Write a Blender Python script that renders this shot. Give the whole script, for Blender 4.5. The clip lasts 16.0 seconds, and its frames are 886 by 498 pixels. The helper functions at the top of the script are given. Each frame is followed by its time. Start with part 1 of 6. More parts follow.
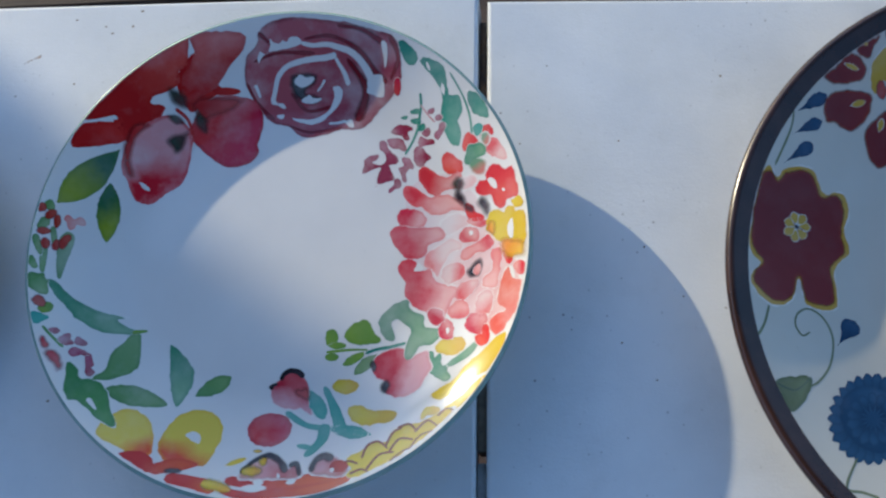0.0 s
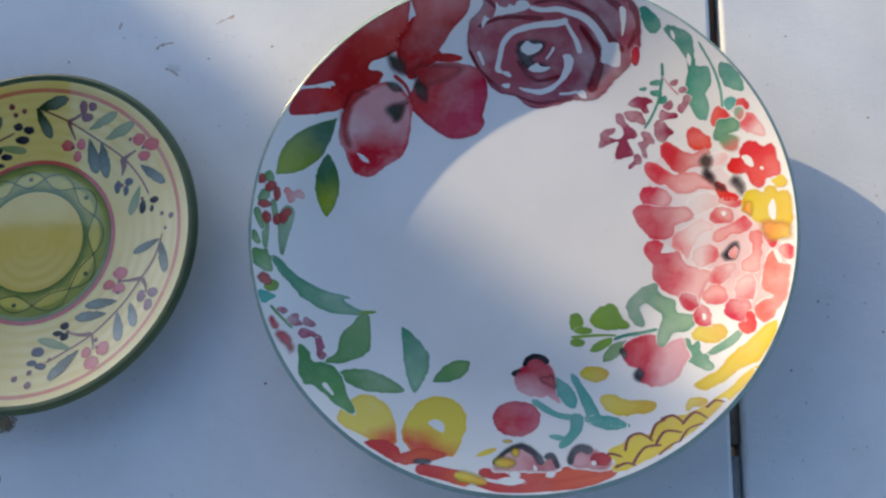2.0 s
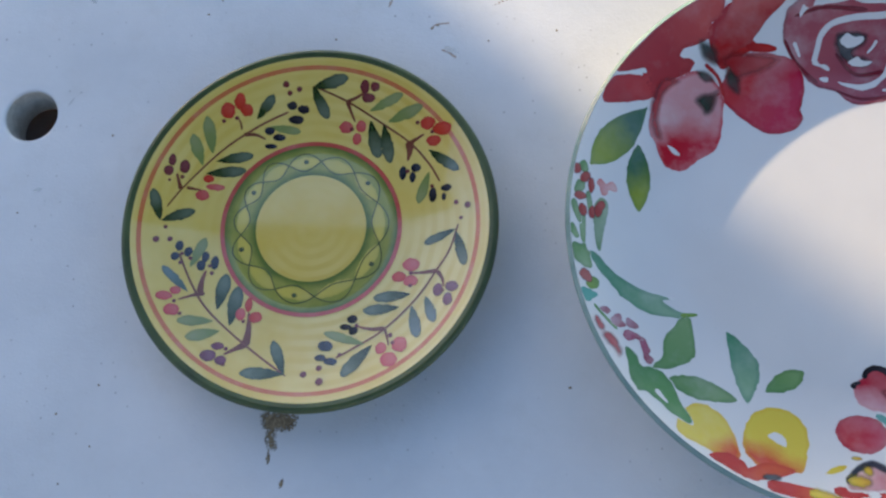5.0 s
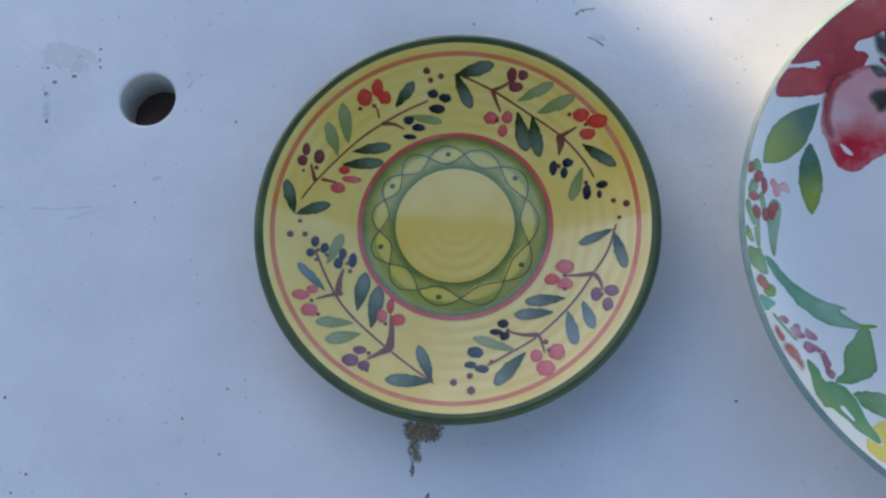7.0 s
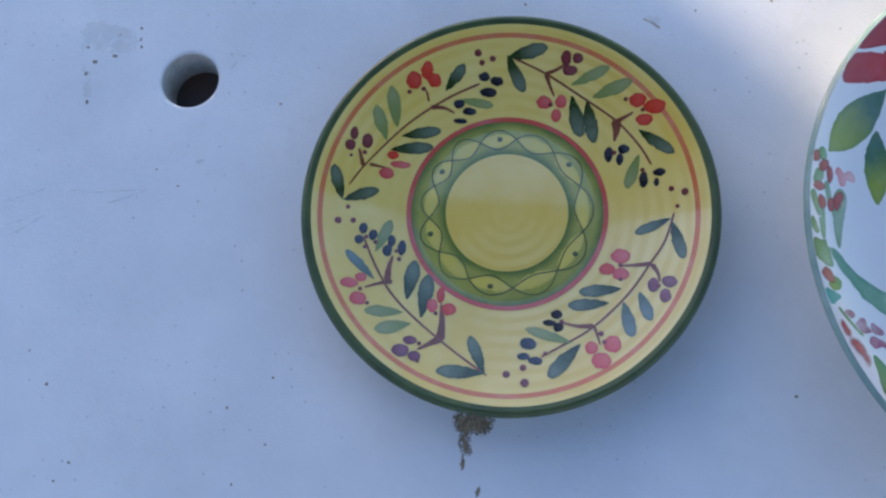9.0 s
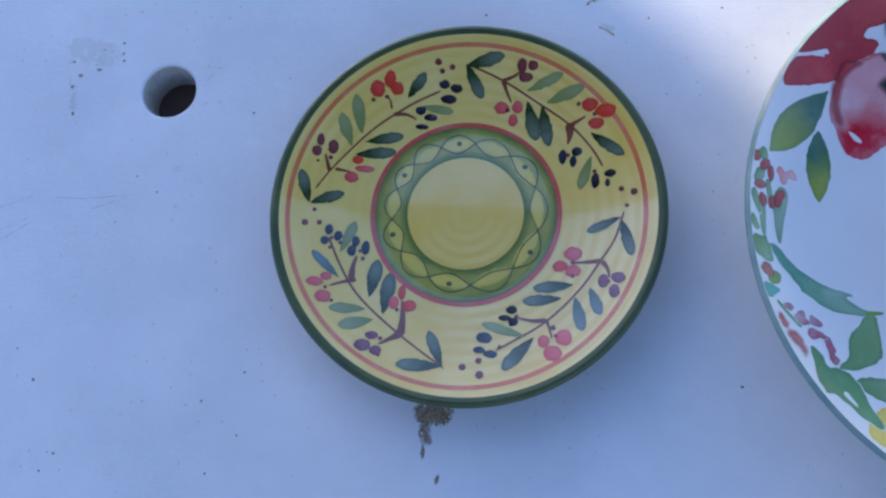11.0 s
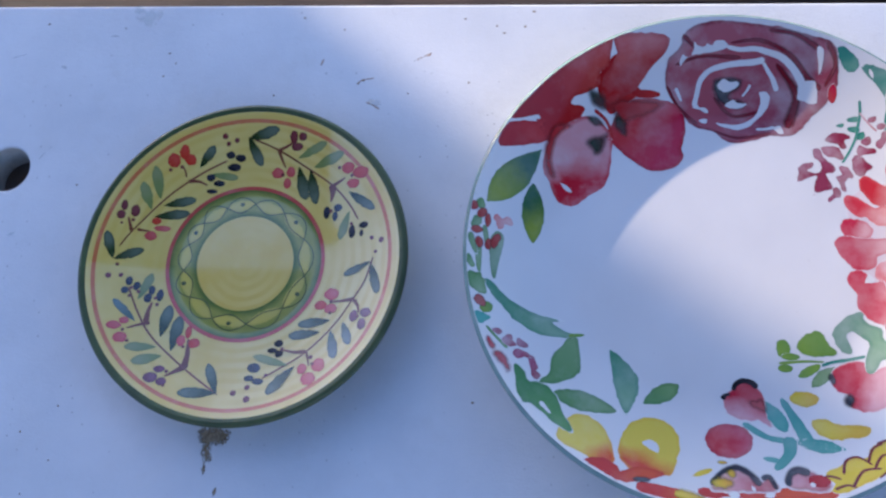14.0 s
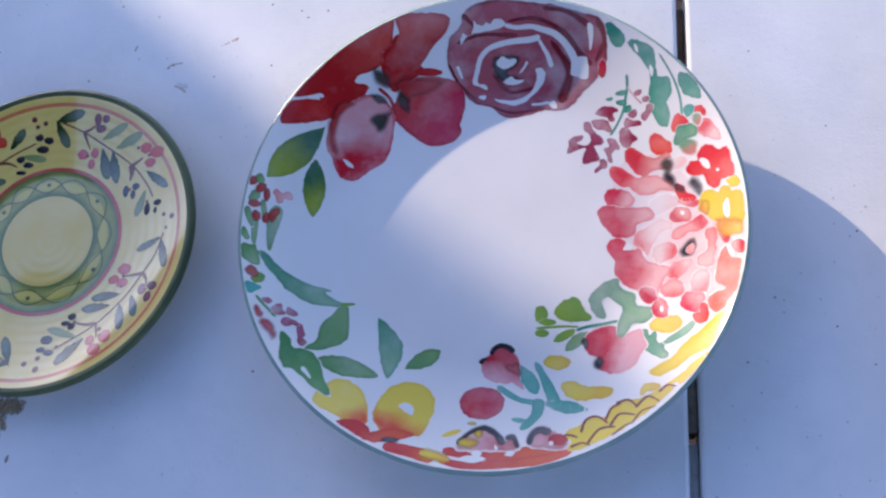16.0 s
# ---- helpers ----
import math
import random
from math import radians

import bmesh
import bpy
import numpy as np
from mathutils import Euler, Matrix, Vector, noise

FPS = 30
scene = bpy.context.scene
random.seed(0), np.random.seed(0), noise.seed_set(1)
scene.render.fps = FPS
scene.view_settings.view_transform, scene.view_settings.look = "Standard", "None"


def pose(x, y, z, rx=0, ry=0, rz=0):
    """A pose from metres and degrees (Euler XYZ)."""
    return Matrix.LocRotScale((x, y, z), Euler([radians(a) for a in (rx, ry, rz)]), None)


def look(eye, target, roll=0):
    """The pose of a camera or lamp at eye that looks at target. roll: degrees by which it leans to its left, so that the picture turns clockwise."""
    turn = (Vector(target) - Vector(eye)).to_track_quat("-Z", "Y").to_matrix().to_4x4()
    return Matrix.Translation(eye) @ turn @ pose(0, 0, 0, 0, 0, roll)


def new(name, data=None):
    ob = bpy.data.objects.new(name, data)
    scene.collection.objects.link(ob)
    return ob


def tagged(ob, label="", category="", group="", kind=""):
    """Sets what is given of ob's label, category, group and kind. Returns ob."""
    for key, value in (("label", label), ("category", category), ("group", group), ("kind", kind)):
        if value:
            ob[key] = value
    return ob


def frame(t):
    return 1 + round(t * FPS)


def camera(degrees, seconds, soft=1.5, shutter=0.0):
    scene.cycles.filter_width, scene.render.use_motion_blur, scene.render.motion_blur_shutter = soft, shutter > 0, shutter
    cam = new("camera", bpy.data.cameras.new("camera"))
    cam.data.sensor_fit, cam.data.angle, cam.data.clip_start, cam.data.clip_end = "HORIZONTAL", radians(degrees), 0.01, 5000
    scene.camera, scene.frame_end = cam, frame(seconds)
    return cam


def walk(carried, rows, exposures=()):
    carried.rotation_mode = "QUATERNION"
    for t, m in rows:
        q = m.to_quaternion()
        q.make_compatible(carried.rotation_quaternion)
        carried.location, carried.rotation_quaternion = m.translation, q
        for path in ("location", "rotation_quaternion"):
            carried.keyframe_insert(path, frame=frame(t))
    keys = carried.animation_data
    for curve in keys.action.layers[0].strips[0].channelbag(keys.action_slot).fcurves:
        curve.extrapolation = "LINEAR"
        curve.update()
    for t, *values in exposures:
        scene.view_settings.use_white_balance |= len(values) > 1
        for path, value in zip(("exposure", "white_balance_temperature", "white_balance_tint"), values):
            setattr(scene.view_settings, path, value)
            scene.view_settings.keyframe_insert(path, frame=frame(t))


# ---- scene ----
cam = camera(48.47, 16.0, soft=2.4)
# seconds, eye x y z, turn x y z
PATH = [
    (0, 0.1450, -0.1627, 0.5147, 17.84, 6.14, 0.90),
    (0.5, 0.1054, -0.1578, 0.5137, 16.92, 5.89, 0.62),
    (1, 0.0697, -0.1579, 0.5096, 16.66, 5.64, 0.97),
    (1.5, 0.0443, -0.1540, 0.5045, 16.15, 5.75, 1.10),
    (2, 0.0109, -0.1495, 0.5020, 15.84, 5.28, 1.56),
    (2.5, -0.0101, -0.1471, 0.5027, 15.65, 5.12, 2.16),
    (3, -0.0379, -0.1479, 0.4995, 15.52, 4.94, 1.98),
    (3.5, -0.0664, -0.1517, 0.4899, 15.79, 5.11, 0.86),
    (4, -0.0894, -0.1576, 0.4864, 16.13, 4.83, 1.44),
    (4.5, -0.1221, -0.1582, 0.4849, 16.40, 4.47, 2.27),
    (5, -0.1531, -0.1539, 0.4816, 16.56, 4.18, 3.28),
    (5.2, -0.1635, -0.1526, 0.4791, 16.78, 4.15, 3.61),
    (7.5, -0.2444, -0.1412, 0.4526, 15.40, 3.45, 4.54),
    (8, -0.2520, -0.1386, 0.4485, 14.99, 3.64, 5.04),
    (10.5, -0.2359, -0.1402, 0.4567, 14.66, 5.14, 4.60),
    (11, -0.2161, -0.1463, 0.4666, 15.27, 5.86, 4.81),
    (11.5, -0.1931, -0.1546, 0.4875, 16.00, 6.60, 4.40),
    (12, -0.1724, -0.1669, 0.5202, 17.33, 6.65, 4.65),
    (12.5, -0.1452, -0.1779, 0.5283, 18.24, 6.75, 4.28),
    (13, -0.1246, -0.1807, 0.5319, 18.83, 6.34, 3.89),
    (13.5, -0.1059, -0.1806, 0.5314, 19.30, 6.56, 3.56),
    (14, -0.0768, -0.1744, 0.5260, 19.25, 6.97, 3.20),
    (14.5, -0.0445, -0.1800, 0.5344, 19.20, 6.89, 3.52),
    (15, 0.0080, -0.1834, 0.5305, 19.11, 7.86, 2.91),
    (15.5, 0.0333, -0.1914, 0.5268, 19.52, 8.05, 3.05),
    (16, 0.0588, -0.1916, 0.5186, 19.70, 8.32, 3.02),
]
# seconds, stops, kelvin, tint: the camera's own brightness and white balance drift as it moves
EXPOSURES = [
    (0.0, 0.76, 5110, 9), (1.5, 0.99, 5640, 13), (3.0, 0.93, 5950, 12), (3.5, 1.03, 6050, 13), (4.0, 1.20, 6120, 14), (5.0, 1.36, 6120, 14), (8.0, 1.40, 5900, 15),
    (11.0, 1.36, 5130, 22), (12.5, 1.31, 5110, 22), (14.5, 1.26, 5240, 25), (16.0, 1.23, 5330, 26),
]
walk(cam, [(t, pose(x, y, z, rx, ry, rz)) for t, x, y, z, rx, ry, rz in PATH], EXPOSURES)

# ---- daylight: a low sun from behind the table, past an added wall ----
SUN = Vector((-0.1050, 0.0960, 0.0369)).normalized()
sky_world = bpy.data.worlds.new("sky")
scene.world = sky_world
sky_world.use_nodes = True
sky = sky_world.node_tree.nodes.new("ShaderNodeTexSky")
sky.sky_type, sky.sun_disc = "NISHITA", False
sky.sun_elevation, sky.sun_rotation = math.asin(SUN.z), math.atan2(SUN.x, SUN.y)
back = sky_world.node_tree.nodes["Background"]
sky_world.node_tree.links.new(sky.outputs[0], back.inputs[0])
back.inputs[1].default_value = 0.15
sun_data = bpy.data.lights.new("sun", "SUN")
sun_data.energy, sun_data.angle, sun_data.color = 3.35, radians(0.6), (1.0, 0.77, 0.43)
sun = new("sun", sun_data)
sun.matrix_world = look(SUN * 20, (0, 0, 0))


# ---- materials ----
class Mat:
    """A small wrapper round a node material with one Principled BSDF."""

    def __init__(self, name, rough=0.5, metal=0.0, ior=1.5, coat=0.0):
        self.m = bpy.data.materials.new(name)
        self.m.use_nodes = True
        self.t = self.m.node_tree
        self.b = self.t.nodes["Principled BSDF"]
        self.b.inputs["Roughness"].default_value = rough
        self.b.inputs["Metallic"].default_value = metal
        self.b.inputs["IOR"].default_value = ior
        self.b.inputs["Coat Weight"].default_value = coat
        self.b.inputs["Coat IOR"].default_value = 1.8
        self.b.inputs["Coat Roughness"].default_value = 0.05
        self.where = self.t.nodes.new("ShaderNodeTexCoord").outputs["Object"]

    def node(self, kind, **values):
        n = self.t.nodes.new(kind)
        for key, value in values.items():
            n.inputs[key.replace("_", " ")].default_value = value
        return n

    def link(self, a, b):
        self.t.links.new(a, b)

    def noise(self, scale, detail=4.0, rough=0.55, where=None):
        n = self.node("ShaderNodeTexNoise", Scale=scale, Detail=detail, Roughness=rough)
        self.link(where or self.where, n.inputs["Vector"])
        return n.outputs["Fac"]

    def ramp(self, value, *stops):
        n = self.t.nodes.new("ShaderNodeValToRGB")
        while len(n.color_ramp.elements) < len(stops):
            n.color_ramp.elements.new(0.5)
        for e, (at, c) in zip(n.color_ramp.elements, stops):
            e.position = at
            e.color = (*c, 1) if not isinstance(c, (int, float)) else (c, c, c, 1)
        self.link(value, n.inputs["Fac"])
        return n.outputs["Color"]

    def mix(self, factor, a, b, way="MIX"):
        n = self.t.nodes.new("ShaderNodeMix")
        n.data_type, n.blend_type = "RGBA", way
        for value, socket in ((factor, n.inputs[0]), (a, n.inputs[6]), (b, n.inputs[7])):
            if isinstance(value, bpy.types.NodeSocket):
                self.link(value, socket)
            else:
                socket.default_value = value if isinstance(value, (int, float)) else (*value, 1)
        return n.outputs[2]

    def math(self, op, a, b=0.0):
        n = self.t.nodes.new("ShaderNodeMath")
        n.operation = op
        for value, socket in ((a, n.inputs[0]), (b, n.inputs[1])):
            if isinstance(value, bpy.types.NodeSocket):
                self.link(value, socket)
            else:
                socket.default_value = value
        return n.outputs[0]

    def colour(self, c):
        if isinstance(c, bpy.types.NodeSocket):
            self.link(c, self.b.inputs["Base Color"])
        else:
            self.b.inputs["Base Color"].default_value = (*c, 1)
        return self

    def bump(self, height, strength, depth):
        n = self.node("ShaderNodeBump", Strength=strength, Distance=depth)
        self.link(height, n.inputs["Height"])
        self.link(n.outputs[0], self.b.inputs["Normal"])
        return self


def table_material():
    k = Mat("white_resin", rough=0.42)
    k.b.inputs["Specular IOR Level"].default_value = 0.4
    wash = k.ramp(k.noise(7, 6, 0.62), (0.32, (0.57, 0.58, 0.59)), (0.66, (0.71, 0.71, 0.71)))
    grime = k.ramp(k.noise(34, 8, 0.7), (0.55, 0.0), (0.82, 0.35))
    c = k.mix(grime, wash, (0.50, 0.49, 0.45))
    # dirt specks of two sizes, strewn unevenly
    patch = k.ramp(k.noise(9, 3), (0.42, 0.1), (0.62, 1.0))
    for scale, size, share, depth in ((58.0, 0.042, 0.76, 0.75), (140.0, 0.080, 0.74, 0.6)):
        cell = k.node("ShaderNodeTexVoronoi", Scale=scale)
        cell.voronoi_dimensions = "2D"
        k.link(k.where, cell.inputs["Vector"])
        spot = k.ramp(cell.outputs["Distance"], (size * 0.5, 1.0), (size * 1.25, 0.0))
        pick = k.ramp(cell.outputs["Color"], (share, 0.0), (share + 0.12, 1.0))
        c = k.mix(k.math("MULTIPLY", k.math("MULTIPLY", k.math("MULTIPLY", spot, pick), patch), depth), c, (0.10, 0.085, 0.075))
    k.colour(c)
    grain = k.math("ADD", k.math("MULTIPLY", k.noise(750, 3), 1.0), k.math("MULTIPLY", k.noise(240, 3), 0.8))
    return k.bump(grain, 0.32, 0.0005).m


def stain_material(name, dark, pale, scale=160.0):
    k = Mat(name, rough=0.8)
    k.colour(k.ramp(k.noise(scale, 6, 0.7), (0.35, dark), (0.7, pale)))
    return k.bump(k.noise(300), 0.5, 0.0006).m


def smear_material(name, dark, pale, scale, cover, edge, most=1.0):
    """Dried dirt that lies in patches and lets the surface show between."""
    k = Mat(name, rough=0.85)
    k.colour(k.ramp(k.noise(scale, 6, 0.7), (0.35, dark), (0.7, pale)))
    uv = k.t.nodes.new("ShaderNodeSeparateXYZ")
    k.link(k.t.nodes.new("ShaderNodeUVMap").outputs[0], uv.inputs[0])
    full = k.math("SUBTRACT", k.noise(scale * 1.7, 5, 0.65), k.math("MULTIPLY", uv.outputs[0], edge))
    k.link(k.ramp(full, (cover, 0.0), (cover + 0.16, most)), k.b.inputs["Alpha"])
    return k.m


def glaze_material(name, tone, second, scale=14.0, rough=0.09):
    """Glazed earthenware: faint clouding, small pinholes and a smooth gloss."""
    k = Mat(name, rough=rough, ior=1.52)
    cloud = k.ramp(k.noise(scale, 4), (0.32, tone), (0.72, second))
    pin = k.ramp(k.noise(260, 2), (0.74, 0.0), (0.80, 0.25))
    k.colour(k.mix(pin, cloud, tuple(v * 0.6 for v in tone)))
    return k.bump(k.noise(30, 2), 0.12, 0.0004).m


def thrown_glaze(name, tone, second, third):
    """Glaze brushed on a turning plate: streaky rings of thicker and thinner colour."""
    k = Mat(name, rough=0.10, ior=1.6, coat=0.8)
    wave = k.node("ShaderNodeTexWave", Scale=52.0, Distortion=1.2, Detail=2.0, Detail_Scale=1.0)
    wave.wave_type, wave.rings_direction = "RINGS", "Z"
    k.link(k.where, wave.inputs["Vector"])
    cloud = k.ramp(k.noise(20, 4), (0.32, tone), (0.70, second))
    thick = k.math("MULTIPLY", k.ramp(k.noise(13, 4), (0.42, 0.0), (0.66, 0.45)), k.ramp(wave.outputs["Fac"], (0.25, 0.0), (0.85, 1.0)))
    k.colour(k.mix(thick, cloud, third))
    return k.bump(k.math("ADD", wave.outputs["Fac"], k.noise(60, 2)), 0.012, 0.0003).m


def paint_material(name, middle, edge, tip, pale=0.35, line=0.5, scale=120.0, soft=0.0, over=False, coat=0.0):
    """Brushed ceramic paint under glaze. The UV map runs from the stroke's core (u 0) to its outline (u 1), and from base (v 0) to tip (v 1)."""
    k = Mat(name, rough=0.10, ior=1.42, coat=coat)
    uv = k.t.nodes.new("ShaderNodeSeparateXYZ")
    k.link(k.t.nodes.new("ShaderNodeUVMap").outputs[0], uv.inputs[0])
    across, along = uv.outputs[0], uv.outputs[1]
    wash = k.noise(scale, 5, 0.6)
    along = k.math("ADD", along, k.math("MULTIPLY", k.math("SUBTRACT", wash, 0.5), 0.7))
    c = k.mix(k.ramp(along, (0.28, 0.0), (0.76, 1.0)), middle, tip)
    rim = k.ramp(k.math("ADD", across, k.math("MULTIPLY", k.math("SUBTRACT", wash, 0.5), 0.5)), (0.48, 0.0), (0.94, line))
    c = k.mix(rim, c, edge)
    thin = k.ramp(k.noise(scale * 0.6, 6, 0.6), (0.46, 0.0), (0.68, pale))
    c = k.mix(thin, c, (0.70, 0.67, 0.632))
    # each stroke took up a little more or less paint
    each = k.t.nodes.new("ShaderNodeObjectInfo").outputs["Random"]
    c = k.mix(k.math("MULTIPLY", each, 0.22), c, k.mix(1.0, c, (0.55, 0.55, 0.6), "MULTIPLY"))
    if soft:
        # wet paint that bled out: the outline fades unevenly
        fade = k.math("ADD", across, k.math("MULTIPLY", k.math("SUBTRACT", k.noise(scale * 2.5, 4), 0.5), 0.5))
        if over:
            k.link(k.ramp(fade, (1.0 - soft, 1.0), (1.0, 0.0)), k.b.inputs["Alpha"])
        else:
            c = k.mix(k.ramp(fade, (1.0 - soft, 0.0), (1.05, 1.0)), c, (0.70, 0.67, 0.632))
    return k.colour(c).m


def wood_material(name, dark, pale):
    k = Mat(name, rough=0.75)
    m = k.node("ShaderNodeMapping")
    m.inputs["Scale"].default_value = (1.0, 14.0, 14.0)
    k.link(k.where, m.inputs[0])
    g = k.noise(6, 7, 0.65, m.outputs[0])
    k.colour(k.ramp(g, (0.3, dark), (0.75, pale)))
    return k.bump(g, 0.5, 0.002).m


RESIN = table_material()
RESIN_EDGE = stain_material("scuffed_resin", (0.42, 0.42, 0.41), (0.74, 0.74, 0.73), 60.0)
RUST = stain_material("rusty_metal", (0.07, 0.045, 0.03), (0.24, 0.13, 0.06), 90.0)
WEATHERED = stain_material("weathered_metal", (0.13, 0.11, 0.08), (0.26, 0.22, 0.16), 120.0)
WHITE_GLAZE = glaze_material("white_glaze", (0.64, 0.612, 0.58), (0.70, 0.67, 0.632))
YELLOW_GLAZE = thrown_glaze("yellow_glaze", (0.65, 0.452, 0.075), (0.725, 0.57, 0.19), (0.57, 0.36, 0.04))
CREAM_GLAZE = glaze_material("cream_glaze", (0.50, 0.455, 0.37), (0.57, 0.52, 0.44), rough=0.2)
AQUA = glaze_material("aqua_rim_glaze", (0.14, 0.235, 0.215), (0.235, 0.325, 0.305), 60.0, 0.2)
GREEN_RIM = glaze_material("dark_green_rim_glaze", (0.03, 0.05, 0.014), (0.06, 0.09, 0.024), 60.0, 0.42)
BROWN_RIM = glaze_material("brown_rim_glaze", (0.020, 0.009, 0.006), (0.046, 0.021, 0.014), 50.0, 0.24)
DECK = wood_material("dark_deck_wood", (0.025, 0.014, 0.010), (0.075, 0.045, 0.032))
HOLE_CORE = stain_material("drilled_core", (0.40, 0.375, 0.32), (0.56, 0.53, 0.47), 300.0)
# warm tone of the ground and added walls, chosen to warm the bounced light
SURROUND = stain_material("plain_surround", (0.38, 0.34, 0.28), (0.46, 0.42, 0.35), 4.0)
DIRT = smear_material("caked_dirt", (0.10, 0.066, 0.036), (0.40, 0.31, 0.19), 420.0, 0.20, 0.28)
FILM = smear_material("thin_dirt_film", (0.70, 0.685, 0.63), (0.74, 0.73, 0.68), 90.0, 0.30, 0.30, 0.26)
MARK = smear_material("red_brown_mark", (0.36, 0.23, 0.15), (0.52, 0.42, 0.34), 500.0, 0.26, 0.25)
STEEL = Mat("painted_steel", rough=0.45, metal=0.0).colour((0.10, 0.10, 0.11)).m


# ---- building helpers ----
def finish(bm, name, material, parent=None, label="", smooth=True):
    mesh = bpy.data.meshes.new(name)
    bm.normal_update()
    bm.to_mesh(mesh)
    bm.free()
    mesh.materials.append(material)
    for p in mesh.polygons:
        p.use_smooth = smooth
    ob = new(name, mesh)
    if parent:
        ob.parent = parent
    if label:
        tagged(ob, label)
    return ob


def part(name, bm, material, parent, label="", smooth=True):
    return finish(bm, name, material, parent, label, smooth)


def slab(corners, top, bottom, bevel=0.0):
    """An upright prism over a list of corners, its edges rounded."""
    bm = bmesh.new()
    face = bm.faces.new([bm.verts.new((x, y, bottom)) for x, y in corners])
    up = bmesh.ops.extrude_face_region(bm, geom=[face])["geom"]
    bmesh.ops.translate(bm, vec=(0, 0, top - bottom), verts=[v for v in up if isinstance(v, bmesh.types.BMVert)])
    bmesh.ops.recalc_face_normals(bm, faces=bm.faces)
    if bevel:
        bmesh.ops.bevel(bm, geom=bm.edges[:], offset=bevel, segments=3, affect="EDGES", clamp_overlap=True)
    return bm


def box(x0, y0, z0, x1, y1, z1, bevel=0.0):
    return slab([(x0, y0), (x1, y0), (x1, y1), (x0, y1)], z1, z0, bevel)


# ---- ground, and unseen surroundings added to shade the table and show in the gloss ----
FLOOR_Z = -0.74
deck = finish(box(-30, -30, FLOOR_Z - 0.3, 30, 30, FLOOR_Z - 0.02), "ground", SURROUND, smooth=False)
tagged(deck, "dim bare ground under the deck boards", "ground", kind="structure")
decking = tagged(new("floor"), "dark brown wooden deck boards", "deck", kind="structure")
for n in range(34):
    y = -2.4 + 0.145 * n
    part("deck_board", box(-3.0, y, FLOOR_Z - 0.02, 3.0, y + 0.138, FLOOR_Z, 0.003), DECK, decking, smooth=False)

# unseen wall added to keep the sun off one side of the table
FAR = 3.5
along = Vector((SUN.x, SUN.y, 0)).normalized()
side = Vector((-along.y, along.x, 0))          # towards the shaded side
corner = Vector((-0.183, 0.119, 0)) + along * FAR
wall_m = Matrix(((side.x, along.x, 0, corner.x), (side.y, along.y, 0, corner.y), (0, 0, 1, FLOOR_Z), (0, 0, 0, 1)))
# its end is bent to fit where the shade falls on table and plate
KNEE = 1.049 - FLOOR_Z
outline = [(-0.0107 + 0.15 * KNEE, 0.0), (7.0, 0.0), (7.0, 2.6), (-0.0107 - 0.65 * (2.6 - KNEE), 2.6), (-0.0107, KNEE)]
bm = slab(outline, 0.3, 0.0)
for v in bm.verts:
    v.co = v.co.x, v.co.z, v.co.y
bmesh.ops.recalc_face_normals(bm, faces=bm.faces)
shade_wall = finish(bm, "wall_house", SURROUND, smooth=False)
shade_wall.matrix_world = wall_m
tagged(shade_wall, "unseen plain wall added to shade one side of the table", "wall", kind="structure")


# unseen thin stems added between the sun and the table for soft streaks
shrub = tagged(new("streak_stems"), "unseen thin brown stems added to streak the sunlight", "shrub")
for n, (aside, lean, thick) in enumerate(((0.150, 0.010, 0.006), (0.205, -0.015, 0.009), (0.262, 0.012, 0.005), (0.335, -0.008, 0.008), (0.060, 0.004, 0.004))):
    foot = along * (4.1 + 0.07 * n) - side * aside
    stem = bmesh.new()
    rings = []
    for k in range(13):
        s = k / 12
        mid = foot - side * (lean * (s - 0.72) * 6 + 0.012 * math.sin(5 * s + n)) + Vector((0, 0, FLOOR_Z - 0.02 + 2.3 * s))
        r = thick / 2 * (1.5 - 1.1 * s)
        rings.append([stem.verts.new(mid + Vector((r * math.cos(a * math.pi / 4), r * math.sin(a * math.pi / 4), 0))) for a in range(8)])
    for a, b in zip(rings, rings[1:]):
        for k in range(8):
            stem.faces.new((a[k], a[(k + 1) % 8], b[(k + 1) % 8], b[k]))
    part("stem", stem, DECK, shrub)

# unseen roof added over the table for its dark reflection, open towards the sun
roof = tagged(new("ceiling_added"), "unseen dark boarded roof added to show in the gloss", "roof", kind="structure")
# front edge set where the plates' gloss turns dark
part("roof_boarding", box(-1.5, -1.0, 1.98, 1.5, 0.59, 2.04, 0.004), DECK, roof, smooth=False)
part("roof_beam", box(-1.5, 0.49, 1.86, 1.5, 0.58, 1.9795, 0.004), DECK, roof, smooth=False)
# unseen wall added behind the camera for reflections and warm bounce
back_wall = finish(box(-5.0, -3.2, FLOOR_Z, 5.0, -3.0, 1.2, 0.01), "wall_porch", SURROUND, smooth=False)
tagged(back_wall, "unseen plain wall added behind the camera", "wall", kind="structure")


